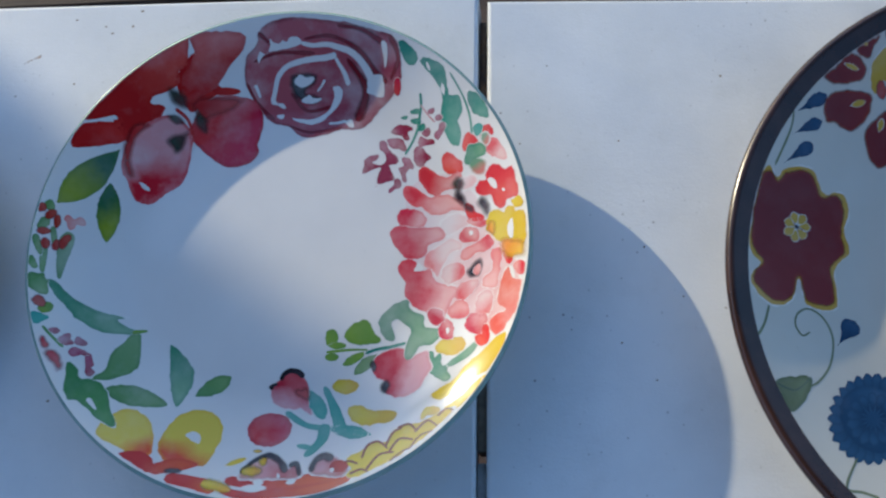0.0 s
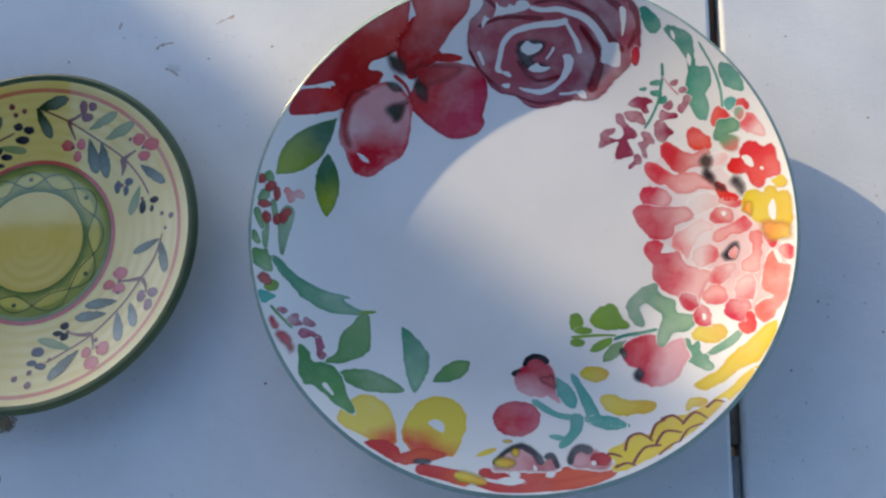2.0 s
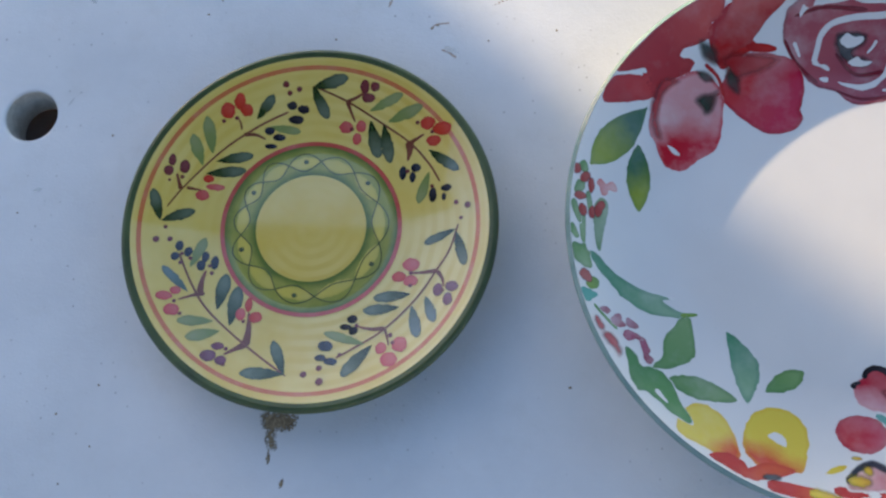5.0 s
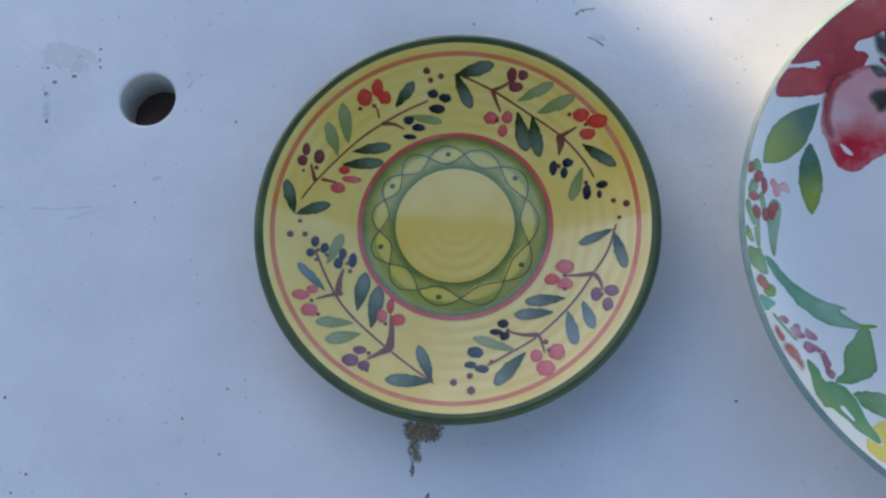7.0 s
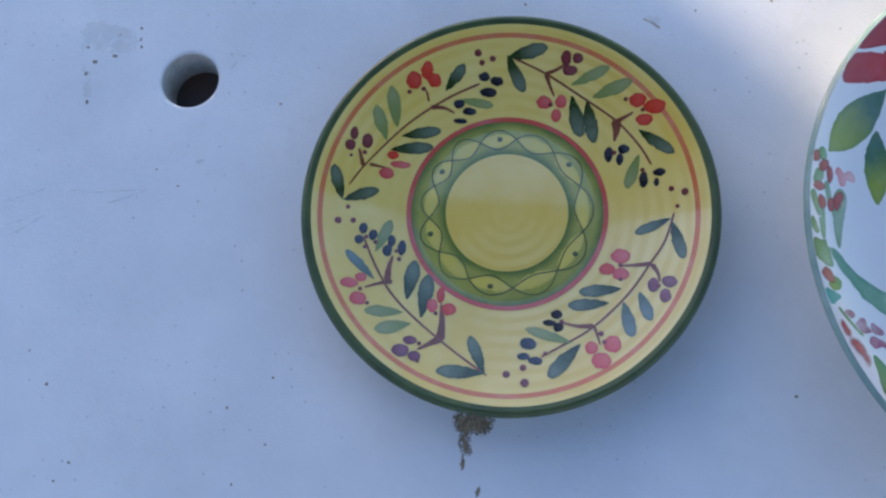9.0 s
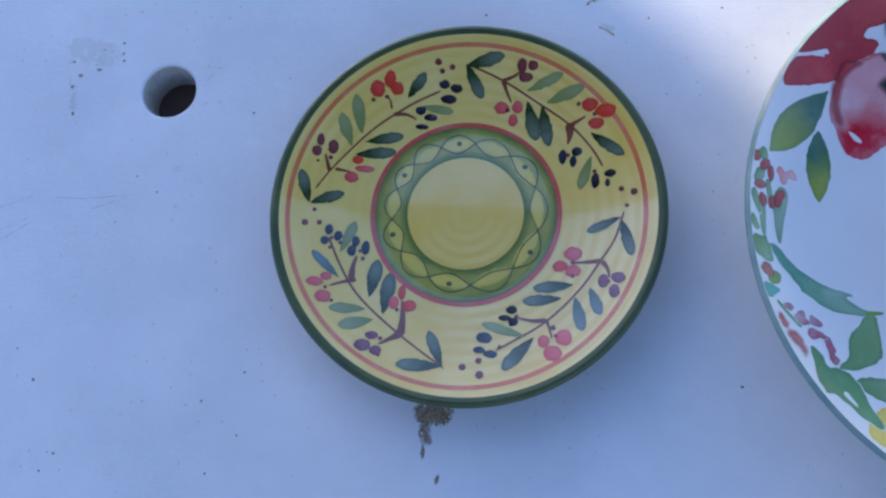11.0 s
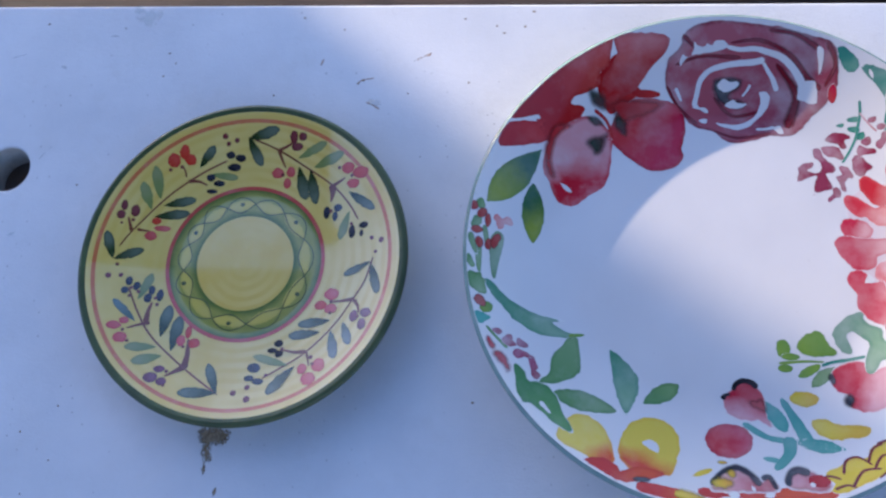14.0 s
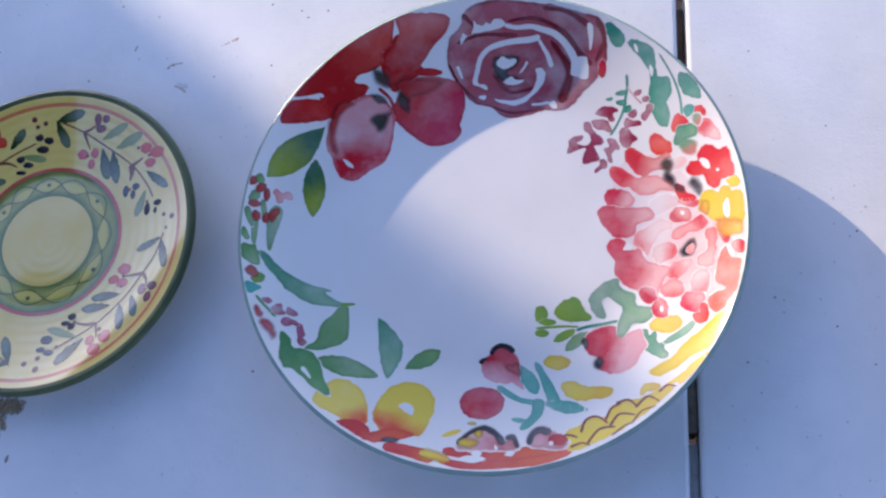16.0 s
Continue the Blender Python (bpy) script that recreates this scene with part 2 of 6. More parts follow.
# ---- the white folding table ----
def table_half(corners, hole=None):
    """One leaf of the table top, with a round hole through it where asked."""
    bm = bmesh.new()
    thick, lip = 0.024, 0.0022
    ring = [bm.verts.new((x, y, 0)) for x, y in corners]
    if hole:
        cx, cy, r = hole
        # a square of quads round the hole, then the rest of the top
        n = 48
        rings = []
        for rr, z in ((r + 0.0016, 0.0), (r + 0.0004, -0.0003), (r, -0.0010), (r, -thick)):
            rings.append([bm.verts.new((cx + rr * math.cos(2 * math.pi * k / n), cy + rr * math.sin(2 * math.pi * k / n), z)) for k in range(n)])
        for a, b in zip(rings, rings[1:]):
            for k in range(n):
                bm.faces.new((a[k], a[(k + 1) % n], b[(k + 1) % n], b[k]))
        outer = [bm.edges.new((ring[k], ring[(k + 1) % len(ring)])) for k in range(len(ring))]
        inner = [bm.edges.get((rings[0][k], rings[0][(k + 1) % n])) for k in range(n)]
        bmesh.ops.triangle_fill(bm, edges=outer + inner, use_beauty=True)
    else:
        bm.faces.new(ring)
    # rounded lip and skirt
    mid = Vector((sum(x for x, _ in corners) / len(corners), sum(y for _, y in corners) / len(corners), 0))
    last = ring
    for out, z in ((lip * 0.6, -lip * 0.2), (lip, -lip), (lip, -thick)):
        now = []
        for v in ring:
            d = Vector((math.copysign(1, v.co.x - mid.x), math.copysign(1, v.co.y - mid.y), 0))
            now.append(bm.verts.new(v.co + d * out + Vector((0, 0, z))))
        for k in range(len(ring)):
            bm.faces.new((last[k], last[(k + 1) % len(ring)], now[(k + 1) % len(ring)], now[k]))
        last = now
    bmesh.ops.recalc_face_normals(bm, faces=bm.faces)
    return bm


table = tagged(new("folding_table"), "white resin folding table with scuffs, dirt specks and a drilled hole", "table")
part("tabletop", table_half([(-0.80, -0.58), (0.1035, -0.58), (0.1035, 0.1620), (-0.80, 0.1780)], (-0.4287, 0.0561, 0.0148)), RESIN, table, smooth=False)
part("tabletop", table_half([(0.1135, -0.58), (1.02, -0.58), (1.02, 0.1180), (0.1135, 0.1565)]), RESIN, table, smooth=False)
sleeve = bmesh.new()
tube = [[sleeve.verts.new((-0.4287 + 0.0146 * math.cos(math.pi * k / 24), 0.0561 + 0.0146 * math.sin(math.pi * k / 24), z + 0.0004 * noise.noise((k * 0.7, 0, 5)))) for k in range(48)] for z in (-0.0014, -0.0235)]
for k in range(48):
    sleeve.faces.new((tube[0][k], tube[0][(k + 1) % 48], tube[1][(k + 1) % 48], tube[1][k])[::-1])
part("hole_wall", sleeve, HOLE_CORE, table, "bare grey-brown core of the drilled hole")
part("hinge_rail", box(0.1061, -0.107, -0.0290, 0.1109, 0.150, -0.0100, 0.0006), RUST, table, "rusty brown steel hinge rail")
part("hinge_leaf", box(0.1058, -0.1065, -0.0110, 0.1112, -0.0450, -0.0055, 0.0006), WEATHERED, table, "weathered grey-brown hinge leaf")
part("joint_strip", box(0.1061, -0.56, -0.0290, 0.1109, -0.1125, -0.0070, 0.0006), RESIN_EDGE, table)
# dark plate added below the hole so that it looks black
part("hole_backing", box(-0.50, -0.50, -0.0450, -0.33, 0.13, -0.0245, 0.002), STEEL, table)
for x in (-0.70, 0.92):
    for y in (-0.50, 0.07):
        leg = bmesh.new()
        bmesh.ops.create_cone(leg, cap_ends=True, segments=20, radius1=0.014, radius2=0.014, depth=-FLOOR_Z - 0.0245,
                              matrix=pose(x, y, (FLOOR_Z - 0.0245) / 2))
        part("leg", leg, STEEL, table)


# ---- plates ----
def bowl(a, z0, flat, power, rise):
    """The height of a plate's upper face at radius r: flat, then rising to the rim."""
    def height(r):
        return z0 + (rise * ((r - flat) / (a - flat)) ** power if r > flat else 0.0)
    return height


def turned(profile, segments=256, band=None):
    """A mesh turned about z from (radius, height) pairs."""
    bm = bmesh.new()
    rings = []
    for r, z in profile:
        if r < 1e-6:
            rings.append([bm.verts.new((0, 0, z))])
        else:
            rings.append([bm.verts.new((r * math.cos(2 * math.pi * k / segments), r * math.sin(2 * math.pi * k / segments), z)) for k in range(segments)])
    for a, b in zip(rings, rings[1:]):
        for k in range(segments):
            m = (k + 1) % segments
            if len(a) == 1:
                bm.faces.new((a[0], b[k], b[m]))
            elif len(b) == 1:
                bm.faces.new((a[k], b[0], a[m]))
            else:
                bm.faces.new((a[k], b[k], b[m], a[m]))
    bmesh.ops.recalc_face_normals(bm, faces=bm.faces)
    return bm


def plate_profiles(radius, height, thick, foot, band):
    """Body profile (upper face to rim, round the lip, underside, foot) and the rim band that covers its edge."""
    inner = radius - band
    steps = 56
    top = [(inner * k / steps, height(inner * k / steps)) for k in range(steps)]
    top += [(r, height(r)) for r in (inner - 0.0008, inner - 0.0003, inner - 0.0001, inner)]
    lip = []
    for k in range(9):
        a = math.pi * k / 8
        lip.append((radius - thick / 2 + thick / 2 * math.sin(a), height(radius - thick / 2) - thick / 2 + thick / 2 * math.cos(a)))
    join = [(inner + (radius - thick / 2 - inner) * k / 5, height(inner + (radius - thick / 2 - inner) * k / 5)) for k in range(6)]
    edge = join[:-1] + lip
    under = [(radius - thick, height(radius - thick / 2) - thick * 1.15)]
    for k in range(1, 15):
        r = radius - thick + (foot - radius + thick) * k / 14
        under.append((r, max(0.0042, height(r) - thick * 1.2)))
    base = [(foot - 0.001, 0.0), (foot - 0.005, 0.0), (foot - 0.007, 0.0045), (0, 0.0045)]
    return top, edge, under + base


def plate(name, label, place, radius, height, thick, foot, band, glaze, rim, rim_label):
    thing = tagged(new(name), label, "plate")
    thing.location = place
    top, edge, under = plate_profiles(radius, height, thick, foot, band)
    part("body", turned(top + [(radius - band + 0.0002, height(radius - band) - 0.0012)] + [(r - 0.0003, z + 0.0003) for r, z in under[2:3]] + under[3:]), glaze, thing)
    part("rim_band", turned(edge + under[:3]), rim, thing, rim_label)
    return thing


BIG_H = bowl(0.1355, 0.0135, 0.076, 1.95, 0.0227)
SMALL_H = bowl(0.0950, 0.0088, 0.040, 1.5, 0.0134)
WIDE_H = bowl(0.167, 0.0120, 0.090, 1.4, 0.0260)
big = plate("dinner_plate", "large white coupe plate painted with watercolour flowers, lying on the table", (0.0006, -0.0006, 0), 0.1367, BIG_H, 0.0044, 0.075, 0.0021, WHITE_GLAZE, AQUA, "thin aqua green rim line")
small = plate("side_plate", "small yellow plate with olive branches and a dark green rim", (-0.2632, -0.0067, 0), 0.0955, SMALL_H, 0.0050, 0.052, 0.0048, YELLOW_GLAZE, GREEN_RIM, "dark green rim band")
wide = plate("serving_plate", "wide cream plate with brown rim and painted red and blue flowers", (0.399, -0.0267, 0), 0.167, WIDE_H, 0.0060, 0.100, 0.0115, CREAM_GLAZE, BROWN_RIM, "glossy dark brown rim band")


# ---- brushwork: painted strokes laid on a plate's curved face ----
from mathutils.geometry import delaunay_2d_cdt

PAINTED = [None, None, 0]
SMALL_RISE = 0.0032
REACH = {"dinner_plate": 0.1344, "side_plate": 0.0902, "serving_plate": 0.1555, "folding_table": 9.0}
SHIFT = {"dinner_plate": (-0.6, 0.6), "side_plate": (0.2, 0.0)}          # millimetres from the plate's middle to the pattern's, fitted to the camera's view


def on(thing, height):
    PAINTED[0], PAINTED[1], PAINTED[2] = thing, height, 0


def drape(x, y, lift):
    """A point of the plate's face, from millimetres, a hair above the glaze."""
    shift = SHIFT.get(PAINTED[0].name, (0.0, 0.0))
    x, y = (x + shift[0]) / 1000, (y + shift[1]) / 1000
    if PAINTED[0] is big:
        # pulled towards the camera's place to keep the rim's pattern fitted to its view
        up = 0.0020 * max(0.0, (math.hypot(x, y) - 0.076) / 0.0595) ** 1.95
        x, y = x - up * (x - 0.011) / 0.48, y - up * (y + 0.150) / 0.48
    if PAINTED[0] is small:
        # pattern moved as the rim rises, so that it fits the camera's view
        up = SMALL_RISE * max(0.0, (math.hypot(x, y) - 0.028) / 0.067) ** 1.7
        x, y = x - up * (x - 0.012) / 0.44, y - up * (y + 0.132) / 0.44
    most = REACH[PAINTED[0].name]
    r = math.hypot(x, y)
    if r > most:
        x, y = x * most / r, y * most / r
    return x, y, PAINTED[1](math.hypot(x, y)) + 0.00004 + 0.00005 * lift


def smooth_path(flat, closed, steps):
    """A Catmull-Rom curve through x, y pairs."""
    pts = [Vector((flat[k], flat[k + 1])) for k in range(0, len(flat), 2)]
    n = len(pts)
    out = []
    for k in range(n if closed else n - 1):
        if closed:
            a, b, c, d = (pts[(k + j) % n] for j in (-1, 0, 1, 2))
        else:
            a, b, c, d = pts[max(k - 1, 0)], pts[k], pts[k + 1], pts[min(k + 2, n - 1)]
        for j in range(steps):
            t = j / steps
            out.append(0.5 * (2 * b + (c - a) * t + (2 * a - 5 * b + 4 * c - d) * t * t + (3 * b - a - 3 * c + d) * t ** 3))
    if not closed:
        out.append(pts[-1])
    return out


def mesh_with_uv(name, verts, faces, uvs, material):
    mesh = bpy.data.meshes.new(name)
    mesh.from_pydata(verts, [], faces)
    layer = mesh.uv_layers.new(name="UVMap")
    for loop in mesh.loops:
        layer.data[loop.index].uv = uvs[loop.vertex_index]
    mesh.materials.append(material)
    for p in mesh.polygons:
        p.use_smooth = True
    ob = new(name, mesh)
    ob.parent = PAINTED[0]
    return ob


def filled(material, name, outline, start, end, lift):
    """A brush mark with the given outline; its UV runs from core to outline, and from start to end."""
    PAINTED[2] += 1
    lift += 0.025 * PAINTED[2]
    # a loaded brush leaves an uneven outline
    span = min(max(p.x for p in outline) - min(p.x for p in outline), max(p.y for p in outline) - min(p.y for p in outline))
    piece = max(0.45, span / 14)
    fine = []
    for k, p in enumerate(outline):
        q = outline[(k + 1) % len(outline)]
        count = max(1, min(5, int((q - p).length / piece)))
        fine += [p + (q - p) * (j / count) for j in range(count)]
    outline = fine
    pts = np.array([(p.x, p.y) for p in outline])
    big, little = min(0.75, 0.075 * span), min(0.28, 0.04 * span)
    wob = np.array([big * noise.noise((p.x * 0.42, p.y * 0.42, 7.0)) + little * noise.noise((p.x * 1.3, p.y * 1.3, 2.0)) for p in outline])
    mid = pts.mean(0)
    d = pts - mid
    pts = mid + d * (1 + (wob / np.maximum(np.hypot(*d.T), 0.6)))[:, None]
    low, high = pts.min(0), pts.max(0)
    step = max(0.35, min(1.7, min(high - low) / 6))
    segs_a, segs_b = pts, np.roll(pts, -1, 0)
    ab = segs_b - segs_a
    length = np.maximum((ab ** 2).sum(1), 1e-9)

    def border(q):
        t = np.clip(((q - segs_a) * ab).sum(1) / length, 0, 1)
        return np.hypot(*(segs_a + ab * t[:, None] - q).T).min()

    def inside(q):
        a, b = segs_a, segs_b
        hit = (a[:, 1] > q[1]) != (b[:, 1] > q[1])
        with np.errstate(divide="ignore", invalid="ignore"):
            x = a[:, 0] + (q[1] - a[:, 1]) / (b[:, 1] - a[:, 1]) * (b[:, 0] - a[:, 0])
        return np.count_nonzero(hit & (q[0] < x)) % 2 == 1

    inner = []
    row = 0
    y = low[1] + step / 2
    while y < high[1]:
        x = low[0] + (step / 2 if row % 2 else step)
        while x < high[0]:
            q = np.array((x, y))
            if inside(q) and border(q) > 0.45 * step:
                inner.append(q)
            x += step
        y += step * 0.87
        row += 1
    flat = [Vector(p) for p in pts] + [Vector(p) for p in inner]
    n = len(pts)
    verts, _, faces, *_ = delaunay_2d_cdt(flat, [(k, (k + 1) % n) for k in range(n)], [], 1, 1e-4)
    far = [border(np.array((v.x, v.y))) for v in verts]
    most = min(max(max(far), 1e-3), 4.5)
    axis = Vector(end) - Vector(start)
    size = max(axis.length_squared, 1e-6)
    uvs = [(max(0, 1 - f / most), min(1, max(0, (v - Vector(start)).dot(axis) / size))) for v, f in zip(verts, far)]
    faces = [f if (verts[f[1]] - verts[f[0]]).cross(verts[f[2]] - verts[f[0]]) > 0 else f[::-1] for f in faces]
    return mesh_with_uv(name, [drape(v.x, v.y, lift) for v in verts], faces, uvs, material)


def petal(material, name, x0, y0, x1, y1, w, fat=0.55, bend=0.0, lift=0):
    """A brush mark from base to tip, widest at the share fat of its length."""
    a, b = Vector((x0, y0)), Vector((x1, y1))
    along = b - a
    across = Vector((-along.y, along.x)).normalized()
    power = math.log(0.5) / math.log(fat)
    blunt = 0.5 if PAINTED[0] is small else 0.75
    n = 12
    left, right = [], []
    for k in range(n + 1):
        s = 0.5 - 0.5 * math.cos(math.pi * k / n)
        half = w / 2 * math.sin(math.pi * s ** power) ** blunt if 0 < k < n else 0.04 * w
        mid = a + along * s + across * (bend * along.length * math.sin(math.pi * s))
        left.append(mid + across * half)
        right.append(mid - across * half)
    return filled(material, name, right + left[::-1], a, b, lift)


def oval(material, name, x, y, w, h, lift=0):
    n = 18
    ring = [Vector((x + w / 2 * math.cos(2 * math.pi * k / n), y + h / 2 * math.sin(2 * math.pi * k / n))) for k in range(n)]
    return filled(material, name, ring, (x - w / 2, y - h / 2), (x + w / 2, y + h / 2), lift)


def wash(material, name, flat, v=0.0, lift=0, back=0):
    ring = smooth_path(flat, True, 4)
    far = max(ring, key=lambda p: (p - ring[0]).length)
    if back:
        return filled(material, name, ring, far, ring[0], lift)
    return filled(material, name, ring, ring[0] + (far - ring[0]) * -v, far, lift)


def bloom(material, name, axis, flat, lift=0):
    """A wet brush mark whose colour runs along the axis from x0, y0 to x1, y1."""
    ring = smooth_path(flat, True, 3)
    # the wet edge creeps out a little
    turn = sum(a.cross(b) for a, b in zip(ring, ring[1:] + ring[:1]))
    grow = 0.0 if material is WHITE_GLAZE else math.copysign(0.5, turn)
    wide = []
    for a, p, b in zip(ring[-1:] + ring[:-1], ring, ring[1:] + ring[:1]):
        t = (b - a).normalized()
        wide.append(p + Vector((t.y, -t.x)) * grow)
    return filled(material, name, wide, axis[:2], axis[2:], lift)


def stroke(material, name, w0, w1, flat, lift=0):
    """A brush line of changing width with rounded ends."""
    PAINTED[2] += 1
    lift += 0.025 * PAINTED[2]
    line = smooth_path(flat, False, 6)
    n = len(line) - 1
    verts, uvs, faces = [], [], []
    for k, p in enumerate(line):
        t = (line[min(k + 1, n)] - line[max(k - 1, 0)]).normalized()
        across = Vector((-t.y, t.x))
        s = k / n
        half = 0.5 * (w0 + (w1 - w0) * s) * (0.45 if k in (0, n) else 1.0) * (1 + 0.12 * noise.noise((p.x * 0.5, p.y * 0.5, 3.0)))
        if k in (0, n):
            p = p + t * (half * 0.6 if k else -half * 0.6)
        for j in (-1, -0.5, 0, 0.5, 1):
            q = p + across * half * j
            verts.append(drape(q.x, q.y, lift))
            uvs.append((abs(j), s))
    for k in range(n):
        for j in range(4):
            a = 5 * k + j
            faces.append((a, a + 5, a + 6, a + 1)[::-1])
    return mesh_with_uv(name, verts, faces, uvs, material)


def ring_band(material, name, r0, r1, height, parent, lift=0.0, label=""):
    """A painted ring on a plate's face, radii in metres."""
    steps = max(2, int((r1 - r0) / 0.002))
    rings = [(r0 + (r1 - r0) * k / steps, height(r0 + (r1 - r0) * k / steps) + 0.00004 + 0.00005 * lift) for k in range(steps + 1)]
    bm = turned(rings)
    uv = bm.loops.layers.uv.new("UVMap")
    for f in bm.faces:
        if f.normal.z < 0:
            f.normal_flip()
        for loop in f.loops:
            r = math.hypot(loop.vert.co.x, loop.vert.co.y)
            loop[uv].uv = (abs(2 * (r - r0) / (r1 - r0) - 1), 0.5)
    return part(name, bm, material, parent, label)


RED_WASH = paint_material("red_wash", (0.36, 0.012, 0.013), (0.26, 0.008, 0.010), (0.48, 0.06, 0.045), 0.22, 0.5, 32)
RED_WET = paint_material("wet_red_paint", (0.34, 0.012, 0.014), (0.36, 0.02, 0.02), (0.42, 0.03, 0.03), 0.1, 0.0, 50, soft=0.95, over=True)
GOLD_WET = paint_material("wet_yellow_paint", (0.64, 0.47, 0.02), (0.62, 0.42, 0.02), (0.62, 0.34, 0.02), 0.1, 0.1, 60, soft=0.8, over=True)
RED = paint_material("red_paint", (0.37, 0.012, 0.013), (0.30, 0.008, 0.010), (0.45, 0.025, 0.022), 0.06, 0.5, 60)
CRIMSON = paint_material("crimson_paint", (0.48, 0.04, 0.045), (0.34, 0.008, 0.022), (0.46, 0.02, 0.055), 0.24, 0.8, 45, soft=0.05)
CRIMSON_PALE = paint_material("thin_crimson_paint", (0.64, 0.30, 0.29), (0.48, 0.018, 0.03), (0.50, 0.016, 0.03), 0.4, 0.9, 50, soft=0.06)
PLUM = paint_material("plum_paint", (0.36, 0.085, 0.10), (0.15, 0.013, 0.022), (0.28, 0.06, 0.085), 0.34, 0.8, 55, soft=0.14)
PLUM_DARK = paint_material("dark_plum_paint", (0.17, 0.014, 0.022), (0.20, 0.02, 0.03), (0.19, 0.02, 0.03), 0.1, 0.3, 90, soft=0.7, over=True)
BUD = paint_material("bud_paint", (0.46, 0.01, 0.03), (0.50, 0.06, 0.08), (0.66, 0.36, 0.37), 0.15, 0.25, 60, soft=0.2)
MAUVE_PINK = paint_material("mauve_pink_paint", (0.55, 0.28, 0.29), (0.25, 0.05, 0.06), (0.42, 0.10, 0.10), 0.3, 0.7, 70, soft=0.35)
PINK = paint_material("pink_paint", (0.64, 0.22, 0.19), (0.58, 0.1, 0.1), (0.68, 0.36, 0.32), 0.3, 0.6, 70, soft=0.12)
PINK_RED = paint_material("pink_red_paint", (0.66, 0.30, 0.27), (0.58, 0.10, 0.10), (0.54, 0.03, 0.04), 0.25, 0.6, 60, soft=0.1)
PINK_PALE = paint_material("pale_pink_paint", (0.68, 0.46, 0.43), (0.64, 0.26, 0.25), (0.60, 0.10, 0.10), 0.4, 0.6, 60, soft=0.1)
CHRYSO = paint_material("deep_pink_paint", (0.66, 0.33, 0.31), (0.50, 0.03, 0.055), (0.50, 0.02, 0.045), 0.22, 0.55, 60, soft=0.12)
SCARLET_THIN = paint_material("thin_scarlet_paint", (0.62, 0.14, 0.09), (0.60, 0.16, 0.13), (0.60, 0.10, 0.07), 0.3, 0.5, 60, soft=0.15)
MAUVE_RED = paint_material("dull_red_paint", (0.38, 0.05, 0.06), (0.26, 0.02, 0.035), (0.40, 0.08, 0.08), 0.12, 0.0, 70, soft=0.8, over=True)
SCARLET = paint_material("scarlet_paint", (0.62, 0.07, 0.045), (0.5, 0.014, 0.014), (0.58, 0.022, 0.018), 0.14, 0.7, 65, soft=0.15)
LEAF_RED = paint_material("green_and_red_paint", (0.16, 0.28, 0.16), (0.18, 0.26, 0.12), (0.5, 0.14, 0.1), 0.2, 0.3, 50, soft=0.4)
BERRY_RED = paint_material("brown_red_paint", (0.34, 0.035, 0.022), (0.2, 0.012, 0.016), (0.38, 0.07, 0.05), 0.12, 0.6, 90, soft=0.3, over=True)
LEAF = paint_material("leaf_green_paint", (0.125, 0.25, 0.08), (0.06, 0.15, 0.045), (0.19, 0.31, 0.12), 0.3, 0.55, 40, soft=0.1)
LEAF_DEEP = paint_material("deep_green_paint", (0.06, 0.19, 0.05), (0.05, 0.15, 0.05), (0.10, 0.25, 0.06), 0.1, 0.5, 60, soft=0.1)
LEAF_TWO = paint_material("shaded_green_paint", (0.035, 0.12, 0.06), (0.06, 0.15, 0.03), (0.26, 0.32, 0.025), 0.1, 0.35, 50)
LEAF_BLUE = paint_material("blue_green_paint", (0.095, 0.25, 0.14), (0.05, 0.18, 0.105), (0.20, 0.34, 0.19), 0.3, 0.55, 40, soft=0.1)
LEAF_YELLOW = paint_material("yellow_green_paint", (0.19, 0.31, 0.04), (0.13, 0.23, 0.035), (0.15, 0.27, 0.05), 0.06, 0.5, 60, soft=0.1)
TEAL = paint_material("teal_paint", (0.085, 0.31, 0.25), (0.055, 0.25, 0.21), (0.1, 0.33, 0.26), 0.16, 0.5, 60, soft=0.1)
TEAL_DEEP = paint_material("deep_teal_paint", (0.045, 0.21, 0.15), (0.03, 0.16, 0.12), (0.09, 0.28, 0.19), 0.2, 0.5, 60, soft=0.1)
DARK_TEAL = paint_material("dark_teal_paint", (0.035, 0.05, 0.035), (0.03, 0.05, 0.045), (0.1, 0.04, 0.04), 0.1, 0.4, 60, soft=0.75, over=True)
INK = paint_material("black_paint", (0.018, 0.018, 0.024), (0.03, 0.022, 0.028), (0.05, 0.035, 0.04), 0.15, 0.3, 80, soft=0.6, over=True)
SMOKE = paint_material("smoky_paint", (0.035, 0.022, 0.028), (0.09, 0.04, 0.045), (0.07, 0.04, 0.045), 0.2, 0.3, 80, soft=0.95, over=True)
BLACK_BERRY = paint_material("black_berry_paint", (0.016, 0.015, 0.018), (0.012, 0.012, 0.014), (0.04, 0.035, 0.04), 0.03, 0.4, 150, soft=0.12, over=True)
PLUM_LILAC = paint_material("lilac_plum_paint", (0.33, 0.08, 0.13), (0.19, 0.02, 0.045), (0.26, 0.03, 0.06), 0.4, 0.6, 90, soft=0.14)
YELLOW_RED = paint_material("yellow_and_red_paint", (0.66, 0.50, 0.045), (0.58, 0.36, 0.02), (0.56, 0.06, 0.012), 0.12, 0.5, 55, soft=0.1)
PINK_WASH = paint_material("pink_wash_paint", (0.70, 0.58, 0.56), (0.70, 0.56, 0.54), (0.68, 0.42, 0.40), 0.5, 0.4, 60, soft=0.3)
